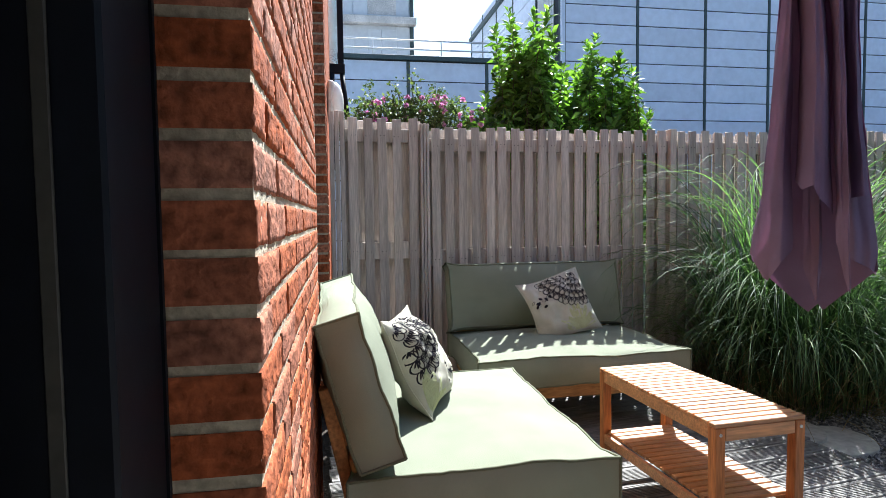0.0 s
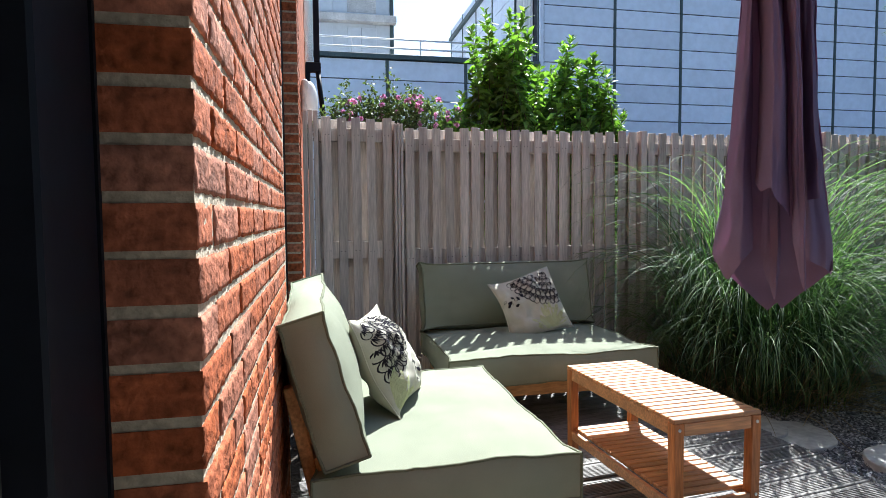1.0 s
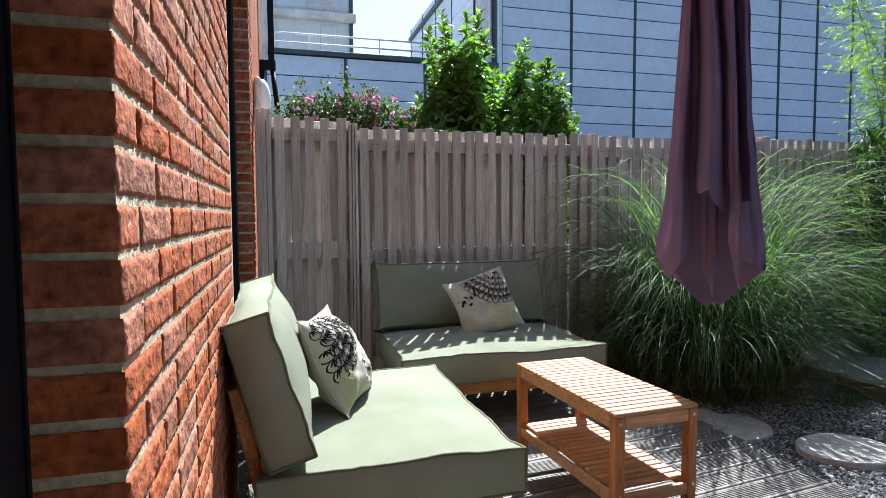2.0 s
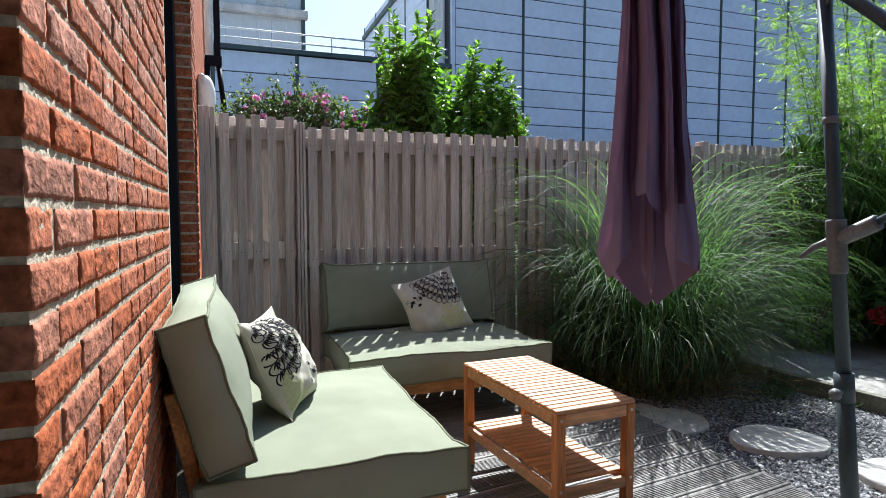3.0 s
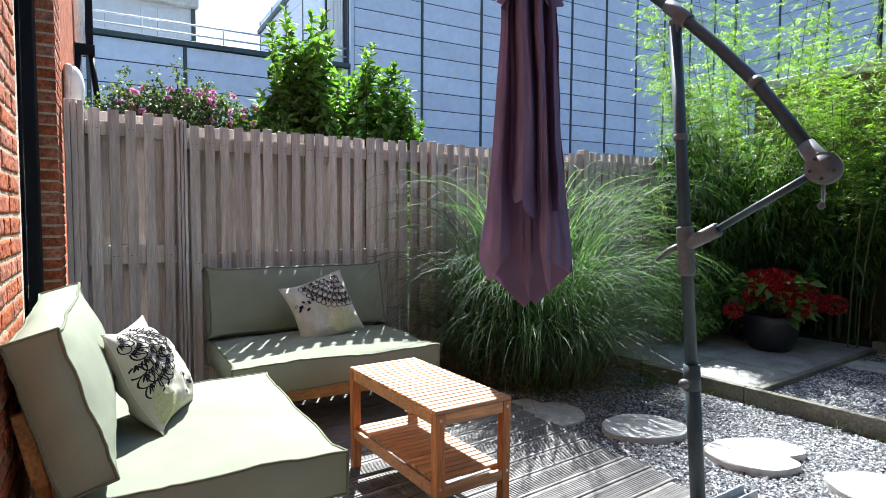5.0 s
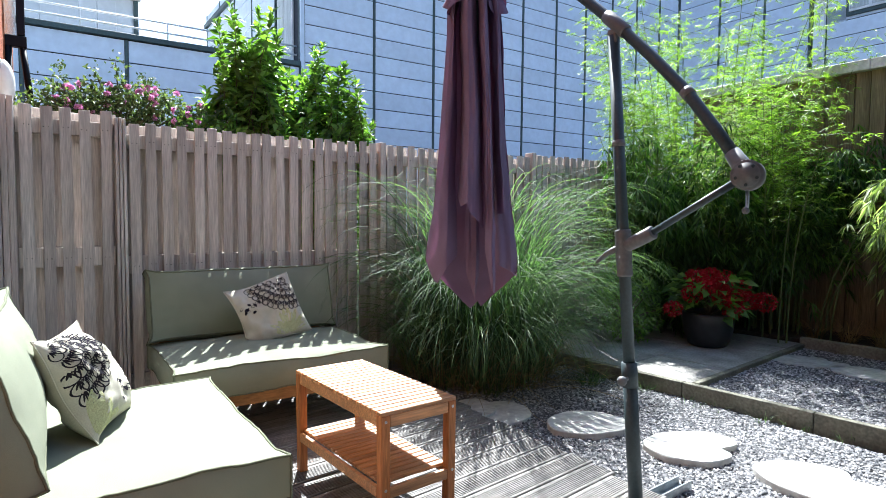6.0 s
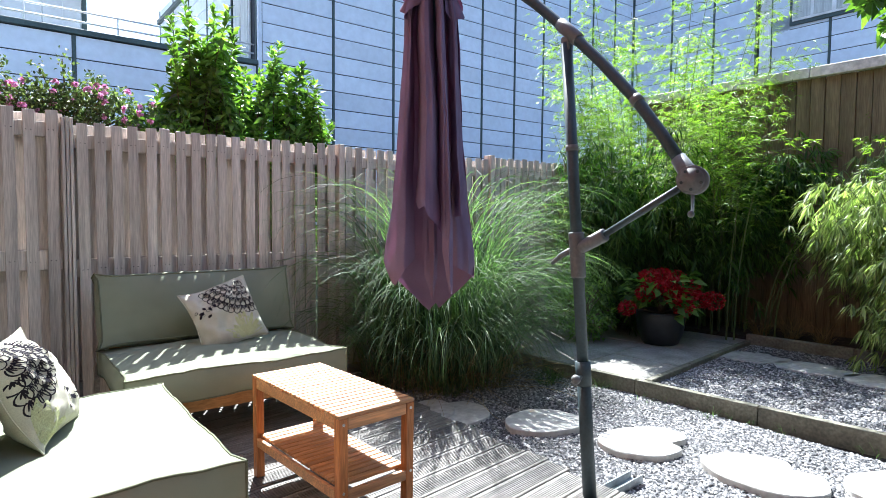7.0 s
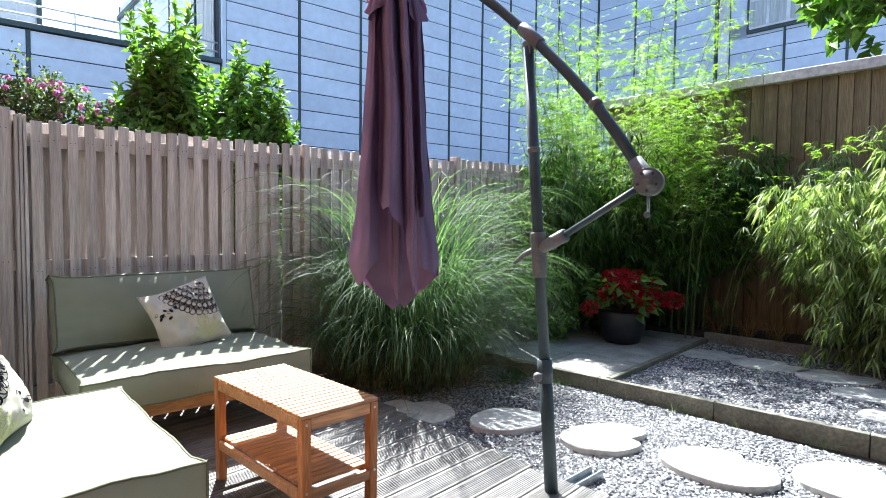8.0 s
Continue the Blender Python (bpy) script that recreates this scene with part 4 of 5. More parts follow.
def along(table, z):
    """A value read off (height, value) pairs, highest first."""
    if z >= table[0][0]:
        return table[0][1]
    for (z0, r0), (z1, r1) in zip(table, table[1:]):
        if z0 >= z >= z1:
            k = (z0 - z) / (z0 - z1)
            k = k * k * (3 - 2 * k) * 0.5 + k * 0.5
            return r0 + (r1 - r0) * k
    return table[-1][1]


BODY = [(2.46, 0.09), (2.28, 0.132), (2.0, 0.148), (1.62, 0.168), (1.35, 0.192), (1.05, 0.232), (0.9, 0.225), (0.78, 0.16)]


def drape(left, right, hem, lift, bow, curl, seed, flare=0.0, n=36, rows=70):
    """One hanging fold of the closed canopy, x to its sides and -y outwards: edges as (height, x) pairs, a hem height for each share of its
    width, the lift off the body, how far it bows out, and how its two edges turn in."""
    bm = bmesh.new()
    grid = []
    for j in range(rows + 1):
        t = j / rows
        ring = []
        for i in range(n + 1):
            q = i / n
            z = 2.44 - t * (2.44 - hem(q))
            x0, x1 = along(left, z), along(right, z)
            wob = 0.014 * noise.noise(Vector((seed, 1.5 * z, 0.5)))
            x = x0 + (x1 - x0) * q + wob * math.sin(math.pi * q) + 0.006 * noise.noise(Vector((q * 3, z * 5, seed)))
            R = along(BODY, z)
            y = 0.62 * math.sqrt(max(0.0, R * R - min(x * x, R * R * 0.995))) * (1 if lift > -0.2 else lift)
            if lift > -0.2:
                y += lift + bow * math.sin(math.pi * q) ** 0.8 * (0.4 + 0.6 * t)
                y -= curl[0] * max(0.0, 1 - q / 0.34) ** 1.3 + curl[1] * max(0.0, 1 - (1 - q) / 0.34) ** 1.3
                y += flare * max(0.0, (t - 0.8) / 0.2) ** 2
            ridge = 1 - 3.0 * abs(noise.noise(Vector((q * 2.0 + seed * 3.1 + 0.5 * t, 0.6 * t, seed))))
            y += 0.024 * ridge * min(1.0, 0.35 + t) + 0.006 * noise.noise(Vector((q * 4, t * 11, seed + 5)))
            ring.append(bm.verts.new((x, -y, z)))
        grid.append(ring)
    for a, b in zip(grid, grid[1:]):
        for i in range(n):
            bm.faces.new((a[i], b[i], b[i + 1], a[i + 1])).smooth = True
    return bm


def hem_line(*pairs):
    """Hem height for a share of the width, from (share, height) pairs."""
    def at(q):
        for (q0, z0), (q1, z1) in zip(pairs, pairs[1:]):
            if q <= q1:
                return z0 + (z1 - z0) * (q - q0) / (q1 - q0)
        return pairs[-1][1]
    return at


BACK_L, BACK_R = [(z, -0.985 * r) for z, r in BODY], [(z, 0.985 * r) for z, r in BODY]
FOLDS = [
    # the far side of the cloth, whose inside shows under the front folds
    (BACK_L, BACK_R, hem_line((0, 1.0), (0.2, 0.90), (0.36, 0.81), (0.47, 0.775), (0.58, 0.815), (0.65, 0.785), (0.74, 0.82), (1, 0.97)), -1.0, 0, (0, 0), 1.0, 0),
    # a second layer outside it, with a shorter hem
    ([(z, -0.96 * r) for z, r in BODY], [(z, 0.96 * r) for z, r in BODY], hem_line((0, 1.04), (0.2, 0.95), (0.36, 0.86), (0.47, 0.82), (0.7, 0.86), (1, 1.0)), -1.2, 0, (0, 0), 1.6, 0),
    # dark inner cloth round the pole
    ([(2.4, -0.03), (1.3, -0.035), (0.85, -0.045)], [(2.4, 0.04), (1.3, 0.035), (0.85, 0.04)], hem_line((0, 1.02), (0.35, 0.90), (0.6, 0.83), (1, 0.95)), -0.17, 0.03, (0.02, 0.02), 2.0, 0),
    # wide fold down one side, its hem hanging in a point
    ([(2.40, -0.10), (2.25, -0.132), (1.62, -0.168), (1.35, -0.19), (1.04, -0.235)], [(2.40, -0.06), (2.2, -0.095), (1.88, -0.082), (1.45, -0.088), (1.05, -0.074)],
     hem_line((0, 1.03), (0.3, 0.935), (0.42, 0.925), (0.7, 1.01), (1, 1.055)), 0.0, 0.04, (0.0, 0.10), 3.3, -0.03),
    # fold in the middle with a torn, slanting hem
    ([(2.40, -0.07), (2.18, -0.078), (1.9, -0.062), (1.6, -0.068), (1.33, -0.074)], [(2.40, 0.0), (2.1, 0.012), (1.7, 0.036), (1.2, 0.046)],
     hem_line((0, 1.345), (0.12, 1.30), (0.3, 1.315), (0.42, 1.275), (0.75, 1.235), (1, 1.19)), 0.035, 0.055, (0.13, 0.06), 4.7, 0.02),
    # narrow long strip
    ([(2.40, 0.0), (2.22, 0.018), (1.65, 0.043), (1.1, 0.056), (0.9, 0.068)], [(2.40, 0.05), (2.2, 0.066), (1.7, 0.088), (1.2, 0.110), (0.95, 0.112)],
     hem_line((0, 1.09), (0.3, 0.96), (0.5, 0.91), (0.8, 0.895), (1, 0.99)), 0.062, 0.035, (0.05, 0.11), 6.1, 0.0),
    # short pleated fold beside it
    ([(2.40, 0.055), (2.2, 0.078), (1.7, 0.100), (1.27, 0.115)], [(2.44, 0.09), (2.25, 0.130), (1.9, 0.134), (1.6, 0.140), (1.28, 0.166)],
     hem_line((0, 1.265), (0.5, 1.27), (0.72, 1.295), (0.85, 1.285), (1, 1.295)), 0.004, 0.040, (0.04, 0.09), 7.9, 0.01),
    # shaded fold at the far edge
    ([(2.40, 0.06), (1.9, 0.10), (1.3, 0.10), (1.0, 0.108)], [(2.40, 0.09), (2.28, 0.128), (1.95, 0.140), (1.62, 0.164), (1.35, 0.188), (1.0, 0.232)],
     hem_line((0, 1.03), (0.4, 1.0), (0.75, 0.975), (1, 0.945)), -0.06, 0.012, (0.02, 0.0), 9.2, -0.02),
]
for k, row in enumerate(FOLDS):
    ob = part("canopy" if k == 0 else "gore", drape(*row), CANOPY, para, "faded plum cloth hanging in folds" if k == 0 else "", smooth=True)
    ob.matrix_basis = CAN
fl = bmesh.new()
n = 96
for lay, (z0, z1, r0, r1) in enumerate(((2.56, 2.33, 0.05, 0.130), (2.42, 2.27, 0.09, 0.140))):
    top, bot = [], []
    for i in range(n):
        a = 2 * math.pi * i / n + lay
        w = math.tanh(1.8 * math.sin(6 * a + lay))
        top.append(fl.verts.new((r0 * math.cos(a), r0 * math.sin(a), z0)))
        bot.append(fl.verts.new((r1 * (1 + 0.2 * w) * math.cos(a), r1 * (1 + 0.2 * w) * math.sin(a), z1 + 0.05 * math.sin(3 * a + 2 * lay))))
    for i in range(n):
        fl.faces.new((top[i], bot[i], bot[(i + 1) % n], top[(i + 1) % n])).smooth = True
ob = part("vent_flap", fl, CANOPY, para, smooth=True)
ob.matrix_basis = Matrix.Translation(AXIS)
part("canopy_pole", tube([Vector((2.05, 1.5, 2.70)) - O, Vector((2.055, 1.5, 1.5)) - O], 0.018, 10), POLE, para)


# ---- pampas grass ----
def blades(name, n, centre, spread, length, width, lean, rng, mat, seg=9, droop=(60, 150), late=1.6):
    """Arching grass blades that rise from a clump and hang over outwards."""
    a = rng.uniform(0, 2 * math.pi, n)
    r = spread * np.sqrt(rng.random(n))
    out = np.stack([np.cos(a), np.sin(a), np.zeros(n)], 1)
    root = np.array(centre) + out * r[:, None]
    az = a + rng.normal(0, 0.75, n)
    out = np.stack([np.cos(az), np.sin(az), np.zeros(n)], 1)
    side = np.stack([-np.sin(az), np.cos(az), np.zeros(n)], 1)
    L = rng.uniform(*length, n)
    th0 = np.radians(rng.uniform(lean[0], lean[1], n))
    bend = np.radians(rng.uniform(*droop, n)) - th0
    W = rng.uniform(*width, n)
    p, rows = root.copy(), []
    tw = rng.normal(0, 0.5, n)
    for k in range(seg + 1):
        t = k / seg
        w = W * (1 - t) ** 0.6 * min(1, 0.4 + 3 * t) + 0.0004
        sd = side * np.cos(tw * t)[:, None] + np.array((0, 0, 1.0)) * np.sin(tw * t)[:, None]
        rows.append((p - sd * w[:, None] / 2, p + sd * w[:, None] / 2))
        ang = th0 + bend * t ** late
        step = L / seg
        p = p + (out * np.sin(ang)[:, None] + np.array((0, 0, 1.0)) * np.cos(ang)[:, None]) * step[:, None]
        p[:, 2] = np.maximum(p[:, 2], -0.035)
    v = np.stack([q for pair in rows for q in pair], 1).reshape(-1, 3)
    m = 2 * (seg + 1)
    o = np.arange(n)[:, None] * m
    f = np.concatenate([o + (2 * k, 2 * k + 1, 2 * k + 3, 2 * k + 2) for k in range(seg)], 1).reshape(-1, 4)
    return soup(name, v, f, mat)


RG = np.random.default_rng(11)
pampas = thing("pampas_grass", "big arching clump of green pampas grass", "ornamental grass")
C = (3.25, 2.98, -0.05)
part("foliage", blades("foliage", 620, C, 0.46, (1.75, 2.5), (0.005, 0.012), (0, 8), RG, GRASS, 18, (150, 179), 2.5), GRASS, pampas)
part("foliage", blades("foliage", 1200, C, 0.54, (1.3, 1.95), (0.006, 0.013), (1, 12), RG, GRASS, 16, (160, 179), 1.85), GRASS, pampas)
part("foliage", blades("foliage", 1400, C, 0.62, (0.8, 1.4), (0.005, 0.012), (3, 20), RG, GRASS, 14, (162, 179), 1.55), GRASS, pampas)
part("foliage", blades("foliage", 45, C, 0.40, (1.6, 2.2), (0.004, 0.008), (8, 20), RG, GRASS, 14, (110, 165), 1.7), GRASS, pampas)
part("straw", blades("straw", 1300, C, 0.62, (0.3, 0.9), (0.003, 0.006), (20, 80), RG, STRAW), STRAW, pampas, "dry straw at the foot")


# ---- shrubs behind the fence ----
def shrub(name, label, category, centre, radii, clumps, per, leaf, mat, rng, shoots=(), bark=TWIG, droop=0.2):
    """Branches that end in clumps of leaves inside an uneven crown, with some shoots above it."""
    s = thing(name, label, category)
    cx, cy, cz = centre
    wood = bmesh.new()
    foot = Vector((cx, cy, max(-0.07, cz - radii[2] - 1.2)))
    pts, ways = blob_points(clumps, radii, centre, rng, 0.35)
    pts[:, 2] += 0.12 * np.sin(pts[:, 0] * 7) * radii[2]
    ends = [Vector(p) for p in pts]
    for sx, sy, sz in shoots:
        for k in range(9):
            ends.append(Vector((sx + rng.normal(0, 0.035), sy + rng.normal(0, 0.035), sz - k * 0.07)))
    tube([(foot.x, foot.y, -0.07), foot, Vector(centre)], [0.05, 0.045, 0.025], 8, True, wood)
    for e in ends[::5]:
        m = (Vector(centre) + e) / 2 - Vector((0, 0, 0.08))
        tube([Vector(centre) - Vector((0, 0, radii[2] * 0.7)), m, e], [0.014, 0.009, 0.004], 5, False, wood)
    part("branch", wood, bark, s)
    E = np.array([tuple(e) for e in ends])
    n = len(E) * per
    base = np.repeat(E, per, 0) + rng.normal(0, 0.035, (n, 3))
    way = rng.normal(0, 1, (n, 3)) + np.array((0, 0, 0.55)) + 0.7 * (base - np.array(centre)) / np.array(radii)
    L = rng.uniform(*leaf[0], n)
    part("foliage", leaves("foliage", base, way, L, L * leaf[1], mat, 0.3, droop, rng=rng), mat, s)
    return s


RL = np.random.default_rng(21)


def shoot_shrub(label, foot, outline, deep, shoots, leaf, mat, rng):
    """An upright shrub of leafy shoots under an outline of (x, top) pairs, the leaves in whorls up each shoot."""
    s = thing("laurel_shrub", label, "shrub")
    wood = bmesh.new()
    xs, tops = [p[0] for p in outline], [p[1] for p in outline]
    base, way, size = [], [], []
    for k in range(shoots):
        x = rng.uniform(xs[0], xs[-1])
        if k < 2 * len(xs):
            x = xs[k % len(xs)] + rng.normal(0, 0.03)
        y = foot[1] + deep * rng.uniform(-1, 1)
        top = float(np.interp(x, xs, tops))
        h = top if k < 2 * len(xs) else foot[2] + (top - foot[2]) * rng.uniform(0.35, 0.97)
        lean = Vector((rng.normal(0, 0.16) + 0.14 * (x - foot[0]), rng.normal(0, 0.14) - 0.08, 0))
        tip = Vector((x, y, h))
        low = tip - Vector((0, 0, min(0.95, h - foot[2] + 0.35))) - lean * 1.4
        tube([Vector((foot[0] + (x - foot[0]) * 0.4, foot[1], foot[2] - 0.5)), low, tip.lerp(low, 0.4), tip], [0.012, 0.007, 0.005, 0.002], 5, False, wood)
        span = (tip - low).length
        for d in np.arange(0.0, span, 0.036):
            p = tip + (low - tip) * (d / span)
            turn = rng.uniform(0, 6.28)
            for q in range(3):
                a = turn + q * 2.09 + rng.normal(0, 0.45)
                up = 1.3 - 1.5 * min(1.0, d / 0.30) + rng.normal(0, 0.4)
                base.append(tuple(p))
                way.append((math.cos(a), math.sin(a), up))
                size.append(rng.uniform(*leaf) * (0.7 + 0.3 * min(1.0, d / 0.12)))
    tube([(foot[0], foot[1], -0.07), (foot[0], foot[1], foot[2] - 0.5)], [0.05, 0.035], 8, True, wood)
    part("branch", wood, TWIG, s)
    L = np.array(size)
    part("foliage", leaves("foliage", np.array(base), np.array(way), L, L * 0.42, mat, 0.22, 0.2, rng=rng), mat, s)
    return s


shoot_shrub("glossy green evergreen shrub rising behind the fence", (2.63, 5.6, 0.7), ((1.70, 2.35), (1.80, 2.80), (1.90, 3.36), (2.08, 2.98), (2.28, 3.46), (2.41, 3.1), (2.63, 2.78), (2.85, 2.92), (3.04, 3.28),
            (3.22, 2.98), (3.40, 2.68), (3.57, 2.25)), 0.36, 165, (0.10, 0.175), LAUREL, RL)
shrub("laurel_shrub", "small light green shoots above the fence", "shrub", (1.62, 5.2, 1.98), (0.32, 0.24, 0.27), 70, 10, ((0.08, 0.14), 0.34), LAUREL, RL)
rose = shrub("rose_bush", "straggly rose bush with pink flowers above the fence", "rose bush", (0.90, 5.3, 2.06), (0.90, 0.36, 0.36), 620, 13, ((0.03, 0.062), 0.6), ROSE_LEAF, RL,
             [(0.86, 5.25, 2.62), (0.70, 5.25, 2.53), (0.46, 5.25, 2.50), (1.10, 5.25, 2.5)])


def petals(name, centres, n, size, mat, rng, flat=0.6):
    c = np.repeat(np.array(centres), n, 0)
    way = rng.normal(0, 1, c.shape)
    L = rng.uniform(*size, len(c))
    return leaves(name, c + rng.normal(0, size[0] * 0.25, c.shape), way, L, L * 0.8, mat, 0.4, 0.05, rng=rng)


for _ in range(40):
    p = (RL.uniform(0.25, 1.62), RL.uniform(4.92, 5.2), RL.uniform(2.0, 2.42))
    part("rose_flower", petals("rose_flower", [p], 18, (0.02, 0.042), PINK, RL), PINK, rose, "pink rose flower")


# ---- bamboo ----
def bamboo(name, label, at, culms, height, spread, branches, mat, rng, lean=0.35, low=0.3, leaf=(0.08, 0.15), droop=0.2, hang_down=0.3, bow=(0, 0), reach=(0.15, 0.5), wide=0.14):
    """Culms with side branches; along each branch fans of narrow leaves open outwards and hang."""
    b = thing(name, label, "bamboo")
    wood = bmesh.new()
    base, way, size = [], [], []
    for _ in range(culms):
        a, q = rng.uniform(0, 6.28), spread * math.sqrt(rng.random()) * 0.5
        root = Vector((at[0] + q * math.cos(a), at[1] + q * math.sin(a), at[2]))
        h = height * rng.uniform(0.6, 1.05)
        l = lean * rng.uniform(0.3, 1.3)
        d = Vector((math.cos(a) + bow[0], math.sin(a) + bow[1], 0))
        pts = [root + d * (l * h * (k / 6) ** 2.2) + Vector((0, 0, h * (k / 6) * (1 - 0.12 * l * (k / 6)))) for k in range(7)]
        tube(pts, [0.010 * (1 - 0.13 * k) for k in range(7)], 5, False, wood)
        for k in range(branches):
            t = low + (1 - low) * rng.random() ** 0.8
            f = t * 6
            i = min(5, int(f))
            p = pts[i].lerp(pts[i + 1], f - i)
            ba = rng.uniform(0, 6.28)
            w = Vector((math.cos(ba), math.sin(ba), rng.uniform(-0.1, 0.55)))
            R = rng.uniform(*reach) * (1.15 - 0.45 * t)
            line = [p + w * (R * s) + Vector((0, 0, -hang_down * R * s * s * 1.6)) for s in (0, 0.35, 0.7, 1.0)]
            if k % 2 == 0:
                tube(line, [0.0028, 0.0022, 0.0016, 0.001], 3, False, wood)
            for s in (0.35, 0.6, 0.8, 1.0):
                u = s * 3 / 1.0
                c = line[min(2, int(u))].lerp(line[min(3, int(u) + 1)], u - int(u) if u < 3 else 1)
                c = c + Vector(rng.normal(0, 0.045, 3))
                aim = ba + rng.normal(0, 0.6)
                m = int(rng.integers(5, 9))
                for g in range(m):
                    ga = aim + (g / (m - 1) - 0.5) * 2.6 + rng.normal(0, 0.12)
                    base.append(tuple(c))
                    way.append((math.cos(ga), math.sin(ga), rng.normal(0.12, 0.22) - hang_down * rng.uniform(0.4, 2.2)))
                    size.append(rng.uniform(*leaf))
    part("culm", wood, CULM, b)
    L = np.array(size)
    part("foliage", leaves("foliage", np.array(base), np.array(way), L, L * wide, mat, 0.25, droop, rng=rng), mat, b)
    return b


RB = np.random.default_rng(31)
# leaf colours carry the light: sunlit green high up, shaded green below
bamboo("bamboo", "tall dense bamboo in the fence corner, leaves coloured as sunlit", (6.34, 2.98, 0.0), 50, 3.65, 1.45, 40, BAMBOO_TOP, RB, 0.20, 0.50, (0.045, 0.085), 0.25, 0.2, (0, 0), (0.12, 0.5), 0.12)
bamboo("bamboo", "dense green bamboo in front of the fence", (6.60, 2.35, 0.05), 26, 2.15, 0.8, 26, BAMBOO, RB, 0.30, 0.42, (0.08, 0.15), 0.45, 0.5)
bamboo("bamboo", "low bamboo filling the fence corner, leaves darkened as in shade", (5.92, 3.06, 0.0), 32, 2.15, 0.9, 32, BAMBOO, RB, 0.25, 0.22, (0.08, 0.15), 0.45, 0.5)
bamboo("bamboo", "thin bamboo shoots leaning along the brown fence", (6.45, 1.95, 0.05), 15, 2.75, 0.7, 16, BAMBOO_TOP, RB, 0.34, 0.5, (0.05, 0.09), 0.2, 0.1, (0, -0.9))
bamboo("bamboo", "pale green bamboo hanging over the planting bed", (6.50, 0.72, 0.05), 16, 2.1, 0.5, 22, BAMBOO_PALE, RB, 0.22, 0.55, (0.07, 0.14), 0.45, 0.7, (-0.4, -0.2), (0.15, 0.42), 0.15)
bamboo("bamboo", "pale green bamboo drooping low over the planting bed", (6.20, 0.25, 0.05), 17, 1.75, 0.55, 24, BAMBOO_PALE, RB, 0.30, 0.22, (0.07, 0.14), 0.45, 0.8, (-0.6, 0), (0.15, 0.40), 0.15)
bamboo("bamboo", "pale green bamboo hanging over the planting bed", (6.20, -0.55, 0.05), 18, 1.75, 0.8, 22, BAMBOO_PALE, RB, 0.36, 0.2, (0.07, 0.14), 0.45, 0.8, (-0.5, 0), (0.15, 0.42), 0.15)
shrub("tree", "broad-leaved green tree beyond the brown fence", "tree", (8.3, 0.75, 4.0), (0.9, 0.95, 0.8), 200, 9, ((0.14, 0.24), 0.6), LAUREL, RB)
shrub("shrub", "small dark evergreen shrub beside the paving", "shrub", (4.95, 2.85, 0.42), (0.40, 0.30, 0.38), 150, 12, ((0.05, 0.09), 0.35), LAUREL, RB)
shrub("shrub", "grey leaved shrub at the fence corner", "shrub", (5.05, 3.1, 1.15), (0.30, 0.22, 0.34), 90, 12, ((0.06, 0.11), 0.2), BAMBOO_PALE, RB)
for x, y in ((6.5, 1.5), (6.45, 1.2), (6.4, 1.75)):
    tuft = thing("grass_tuft", "small dry tuft of grass on the soil bed", "grass")
    part("foliage", blades("foliage", 120, (x, y, 0.10), 0.06, (0.12, 0.34), (0.003, 0.005), (5, 50), RB, STRAW), STRAW, tuft)

for x, y, n in ((4.04, 1.34, 9), (4.12, 0.60, 11), (4.06, 1.05, 14), (4.10, 0.86, 8), (4.17, 0.15, 12), (4.22, -0.35, 16), (4.00, 1.50, 10), (4.03, 1.90, 40), (3.75, 2.22, 140), (3.95, 2.30, 120), (2.95, 2.42, 90)):
    tuft = thing("grass_tuft", "small tuft of green weeds in the gravel", "grass")
    part("foliage", blades("foliage", n, (x, y, -0.05), 0.07, (0.04, 0.08) if n < 20 else (0.06, 0.20), (0.002, 0.004), (10, 60), RB, GRASS), GRASS, tuft)

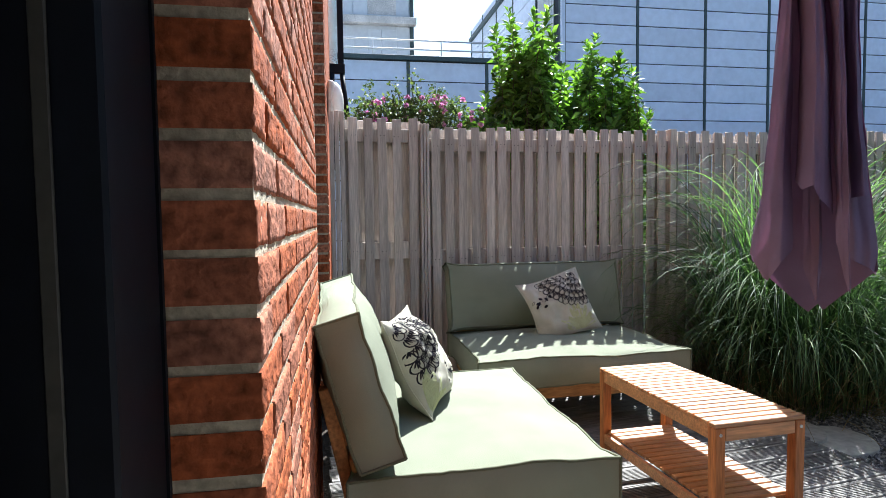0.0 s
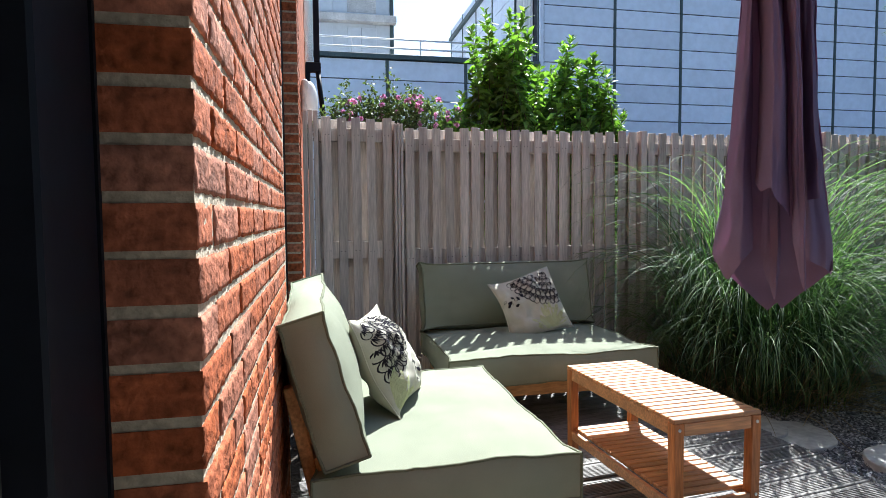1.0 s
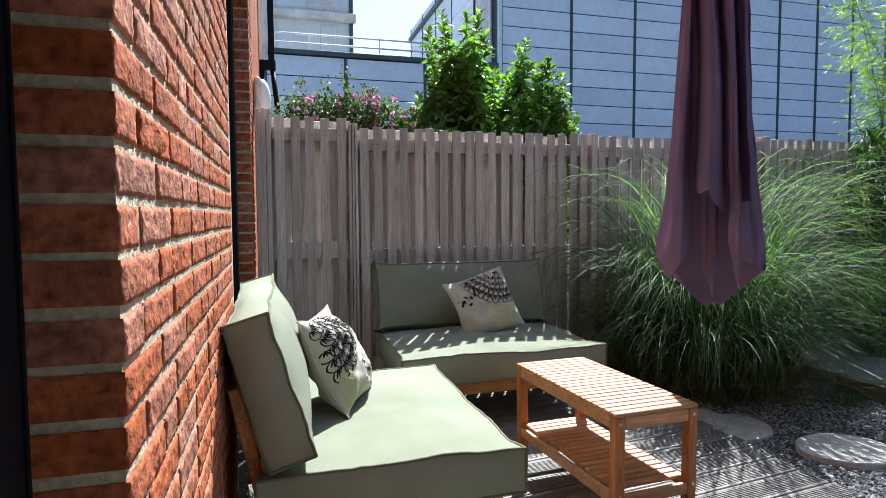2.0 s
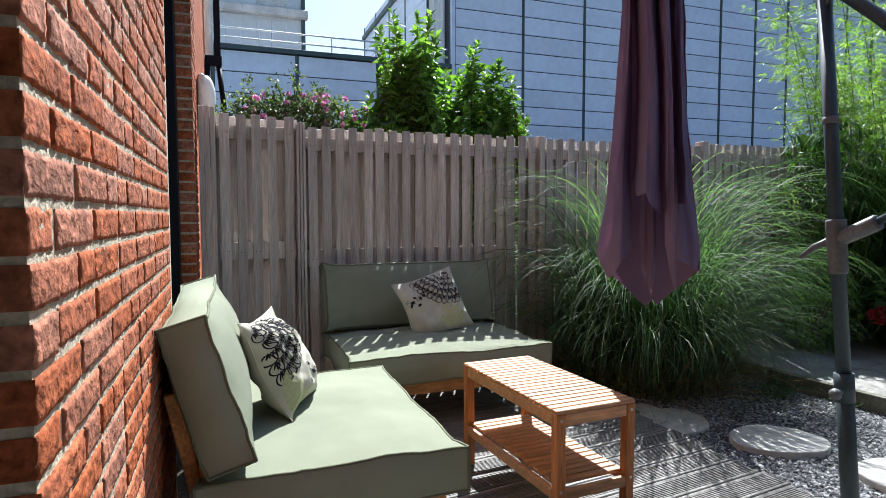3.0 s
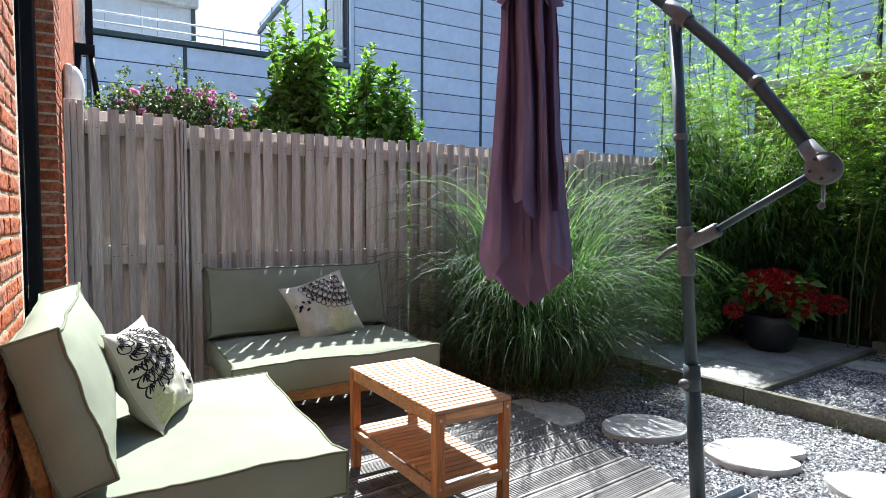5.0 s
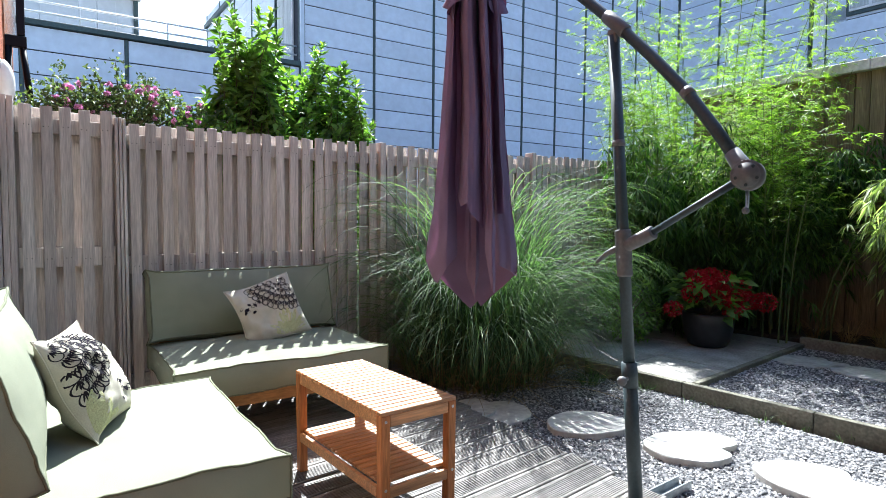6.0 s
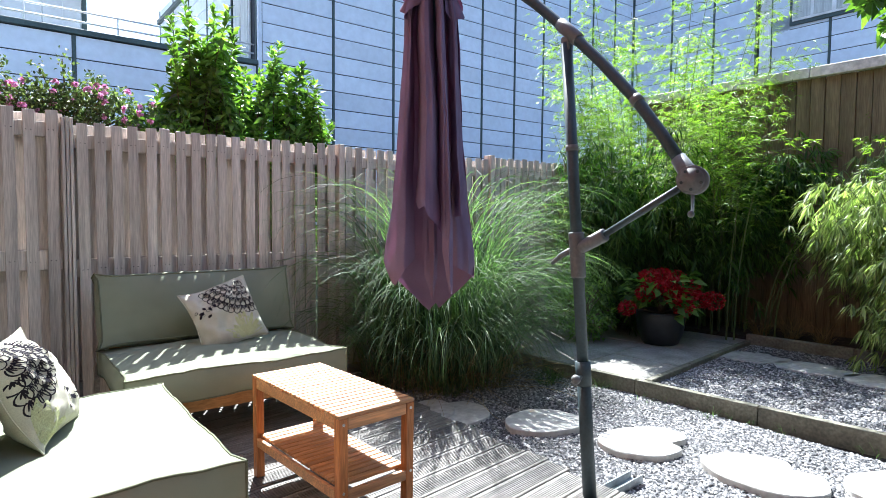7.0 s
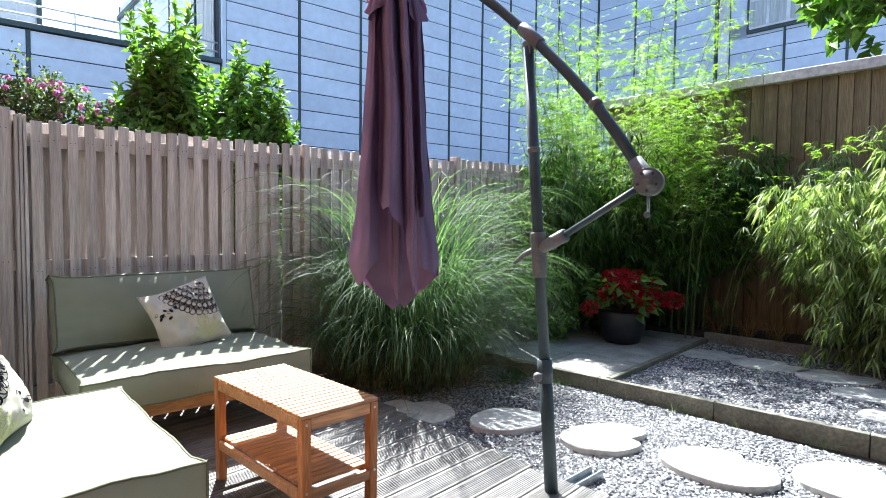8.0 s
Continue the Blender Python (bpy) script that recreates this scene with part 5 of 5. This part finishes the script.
# ---- hydrangea in a pot ----
pot = thing("flower_pot", "dark round pot on the paving with red hydrangea", "flower pot", (5.42, 2.26, 0.062))
part("pot", lathe([(0.15, 0.0), (0.17, 0.015), (0.215, 0.13), (0.232, 0.25), (0.235, 0.29), (0.228, 0.315), (0.21, 0.315), (0.186, 0.28)], 32), POT, pot)
part("soil", lathe([(0.0005, 0.285), (0.186, 0.285)], 24, False), SOIL, pot)
RH = np.random.default_rng(41)
heads = [(0.02, 0.0, 0.66), (-0.16, 0.02, 0.63), (0.15, -0.05, 0.62), (-0.05, -0.16, 0.60), (-0.26, 0.0, 0.50), (0.05, 0.16, 0.62), (-0.12, -0.20, 0.47), (0.08, -0.22, 0.48), (0.22, -0.16, 0.53),
         (-0.37, 0.12, 0.36), (0.33, -0.22, 0.42), (0.42, -0.30, 0.41), (-0.20, -0.10, 0.56), (-0.02, -0.25, 0.37), (0.20, 0.08, 0.55)]
wood = bmesh.new()
for h in heads:
    tube([(0, 0, 0.28), (h[0] * 0.5, h[1] * 0.5, 0.28 + (h[2] - 0.28) * 0.7), h], [0.007, 0.006, 0.004], 6, False, wood)
part("stem", wood, TWIG, pot)
for i, h in enumerate(heads):
    R = 0.074 + 0.012 * (i % 3)
    d = RH.normal(0, 1, (240, 3))
    d /= np.linalg.norm(d, axis=1)[:, None]
    c = np.array(h) + d * np.array((R, R, R * 0.8))
    way = d * 0.35 + RH.normal(0, 0.6, d.shape)
    L = RH.uniform(0.020, 0.032, len(c))
    head = part("flower_head", leaves("flower_head", c, way, L, L * 0.85, RED, 0.2, 0.05, rng=RH), RED, pot, "deep red flower head")
    if i % 2:
        c2, L2 = c[:70] + d[:70] * 0.008, RH.uniform(0.010, 0.016, 70)
        tagged(part("pale_petals", leaves("pale_petals", c2, d[:70] + RH.normal(0, 0.5, (70, 3)), L2, L2, RED_EDGE, 0.2, 0, rng=RH), RED_EDGE, head), kind="stuff")
n = 170
a = RH.uniform(0, 6.28, n)
b = np.stack([0.12 * np.cos(a), 0.12 * np.sin(a), RH.uniform(0.33, 0.62, n)], 1)
w = np.stack([np.cos(a), np.sin(a), RH.uniform(-0.2, 0.5, n)], 1)
L = RH.uniform(0.09, 0.16, n)
part("foliage", leaves("foliage", b + w * RH.uniform(0.03, 0.2, (n, 1)), w, L, L * 0.6, LAUREL, 0.25, 0.3, rng=RH), LAUREL, pot)


# ---- bricks of the house wall ----
lay_bricks(wall_house, 0.0, 1.575, -0.008, 2.62, 3)
lay_bricks(wall_pier, 3.15, 3.62, -0.008, 3.0, 4)
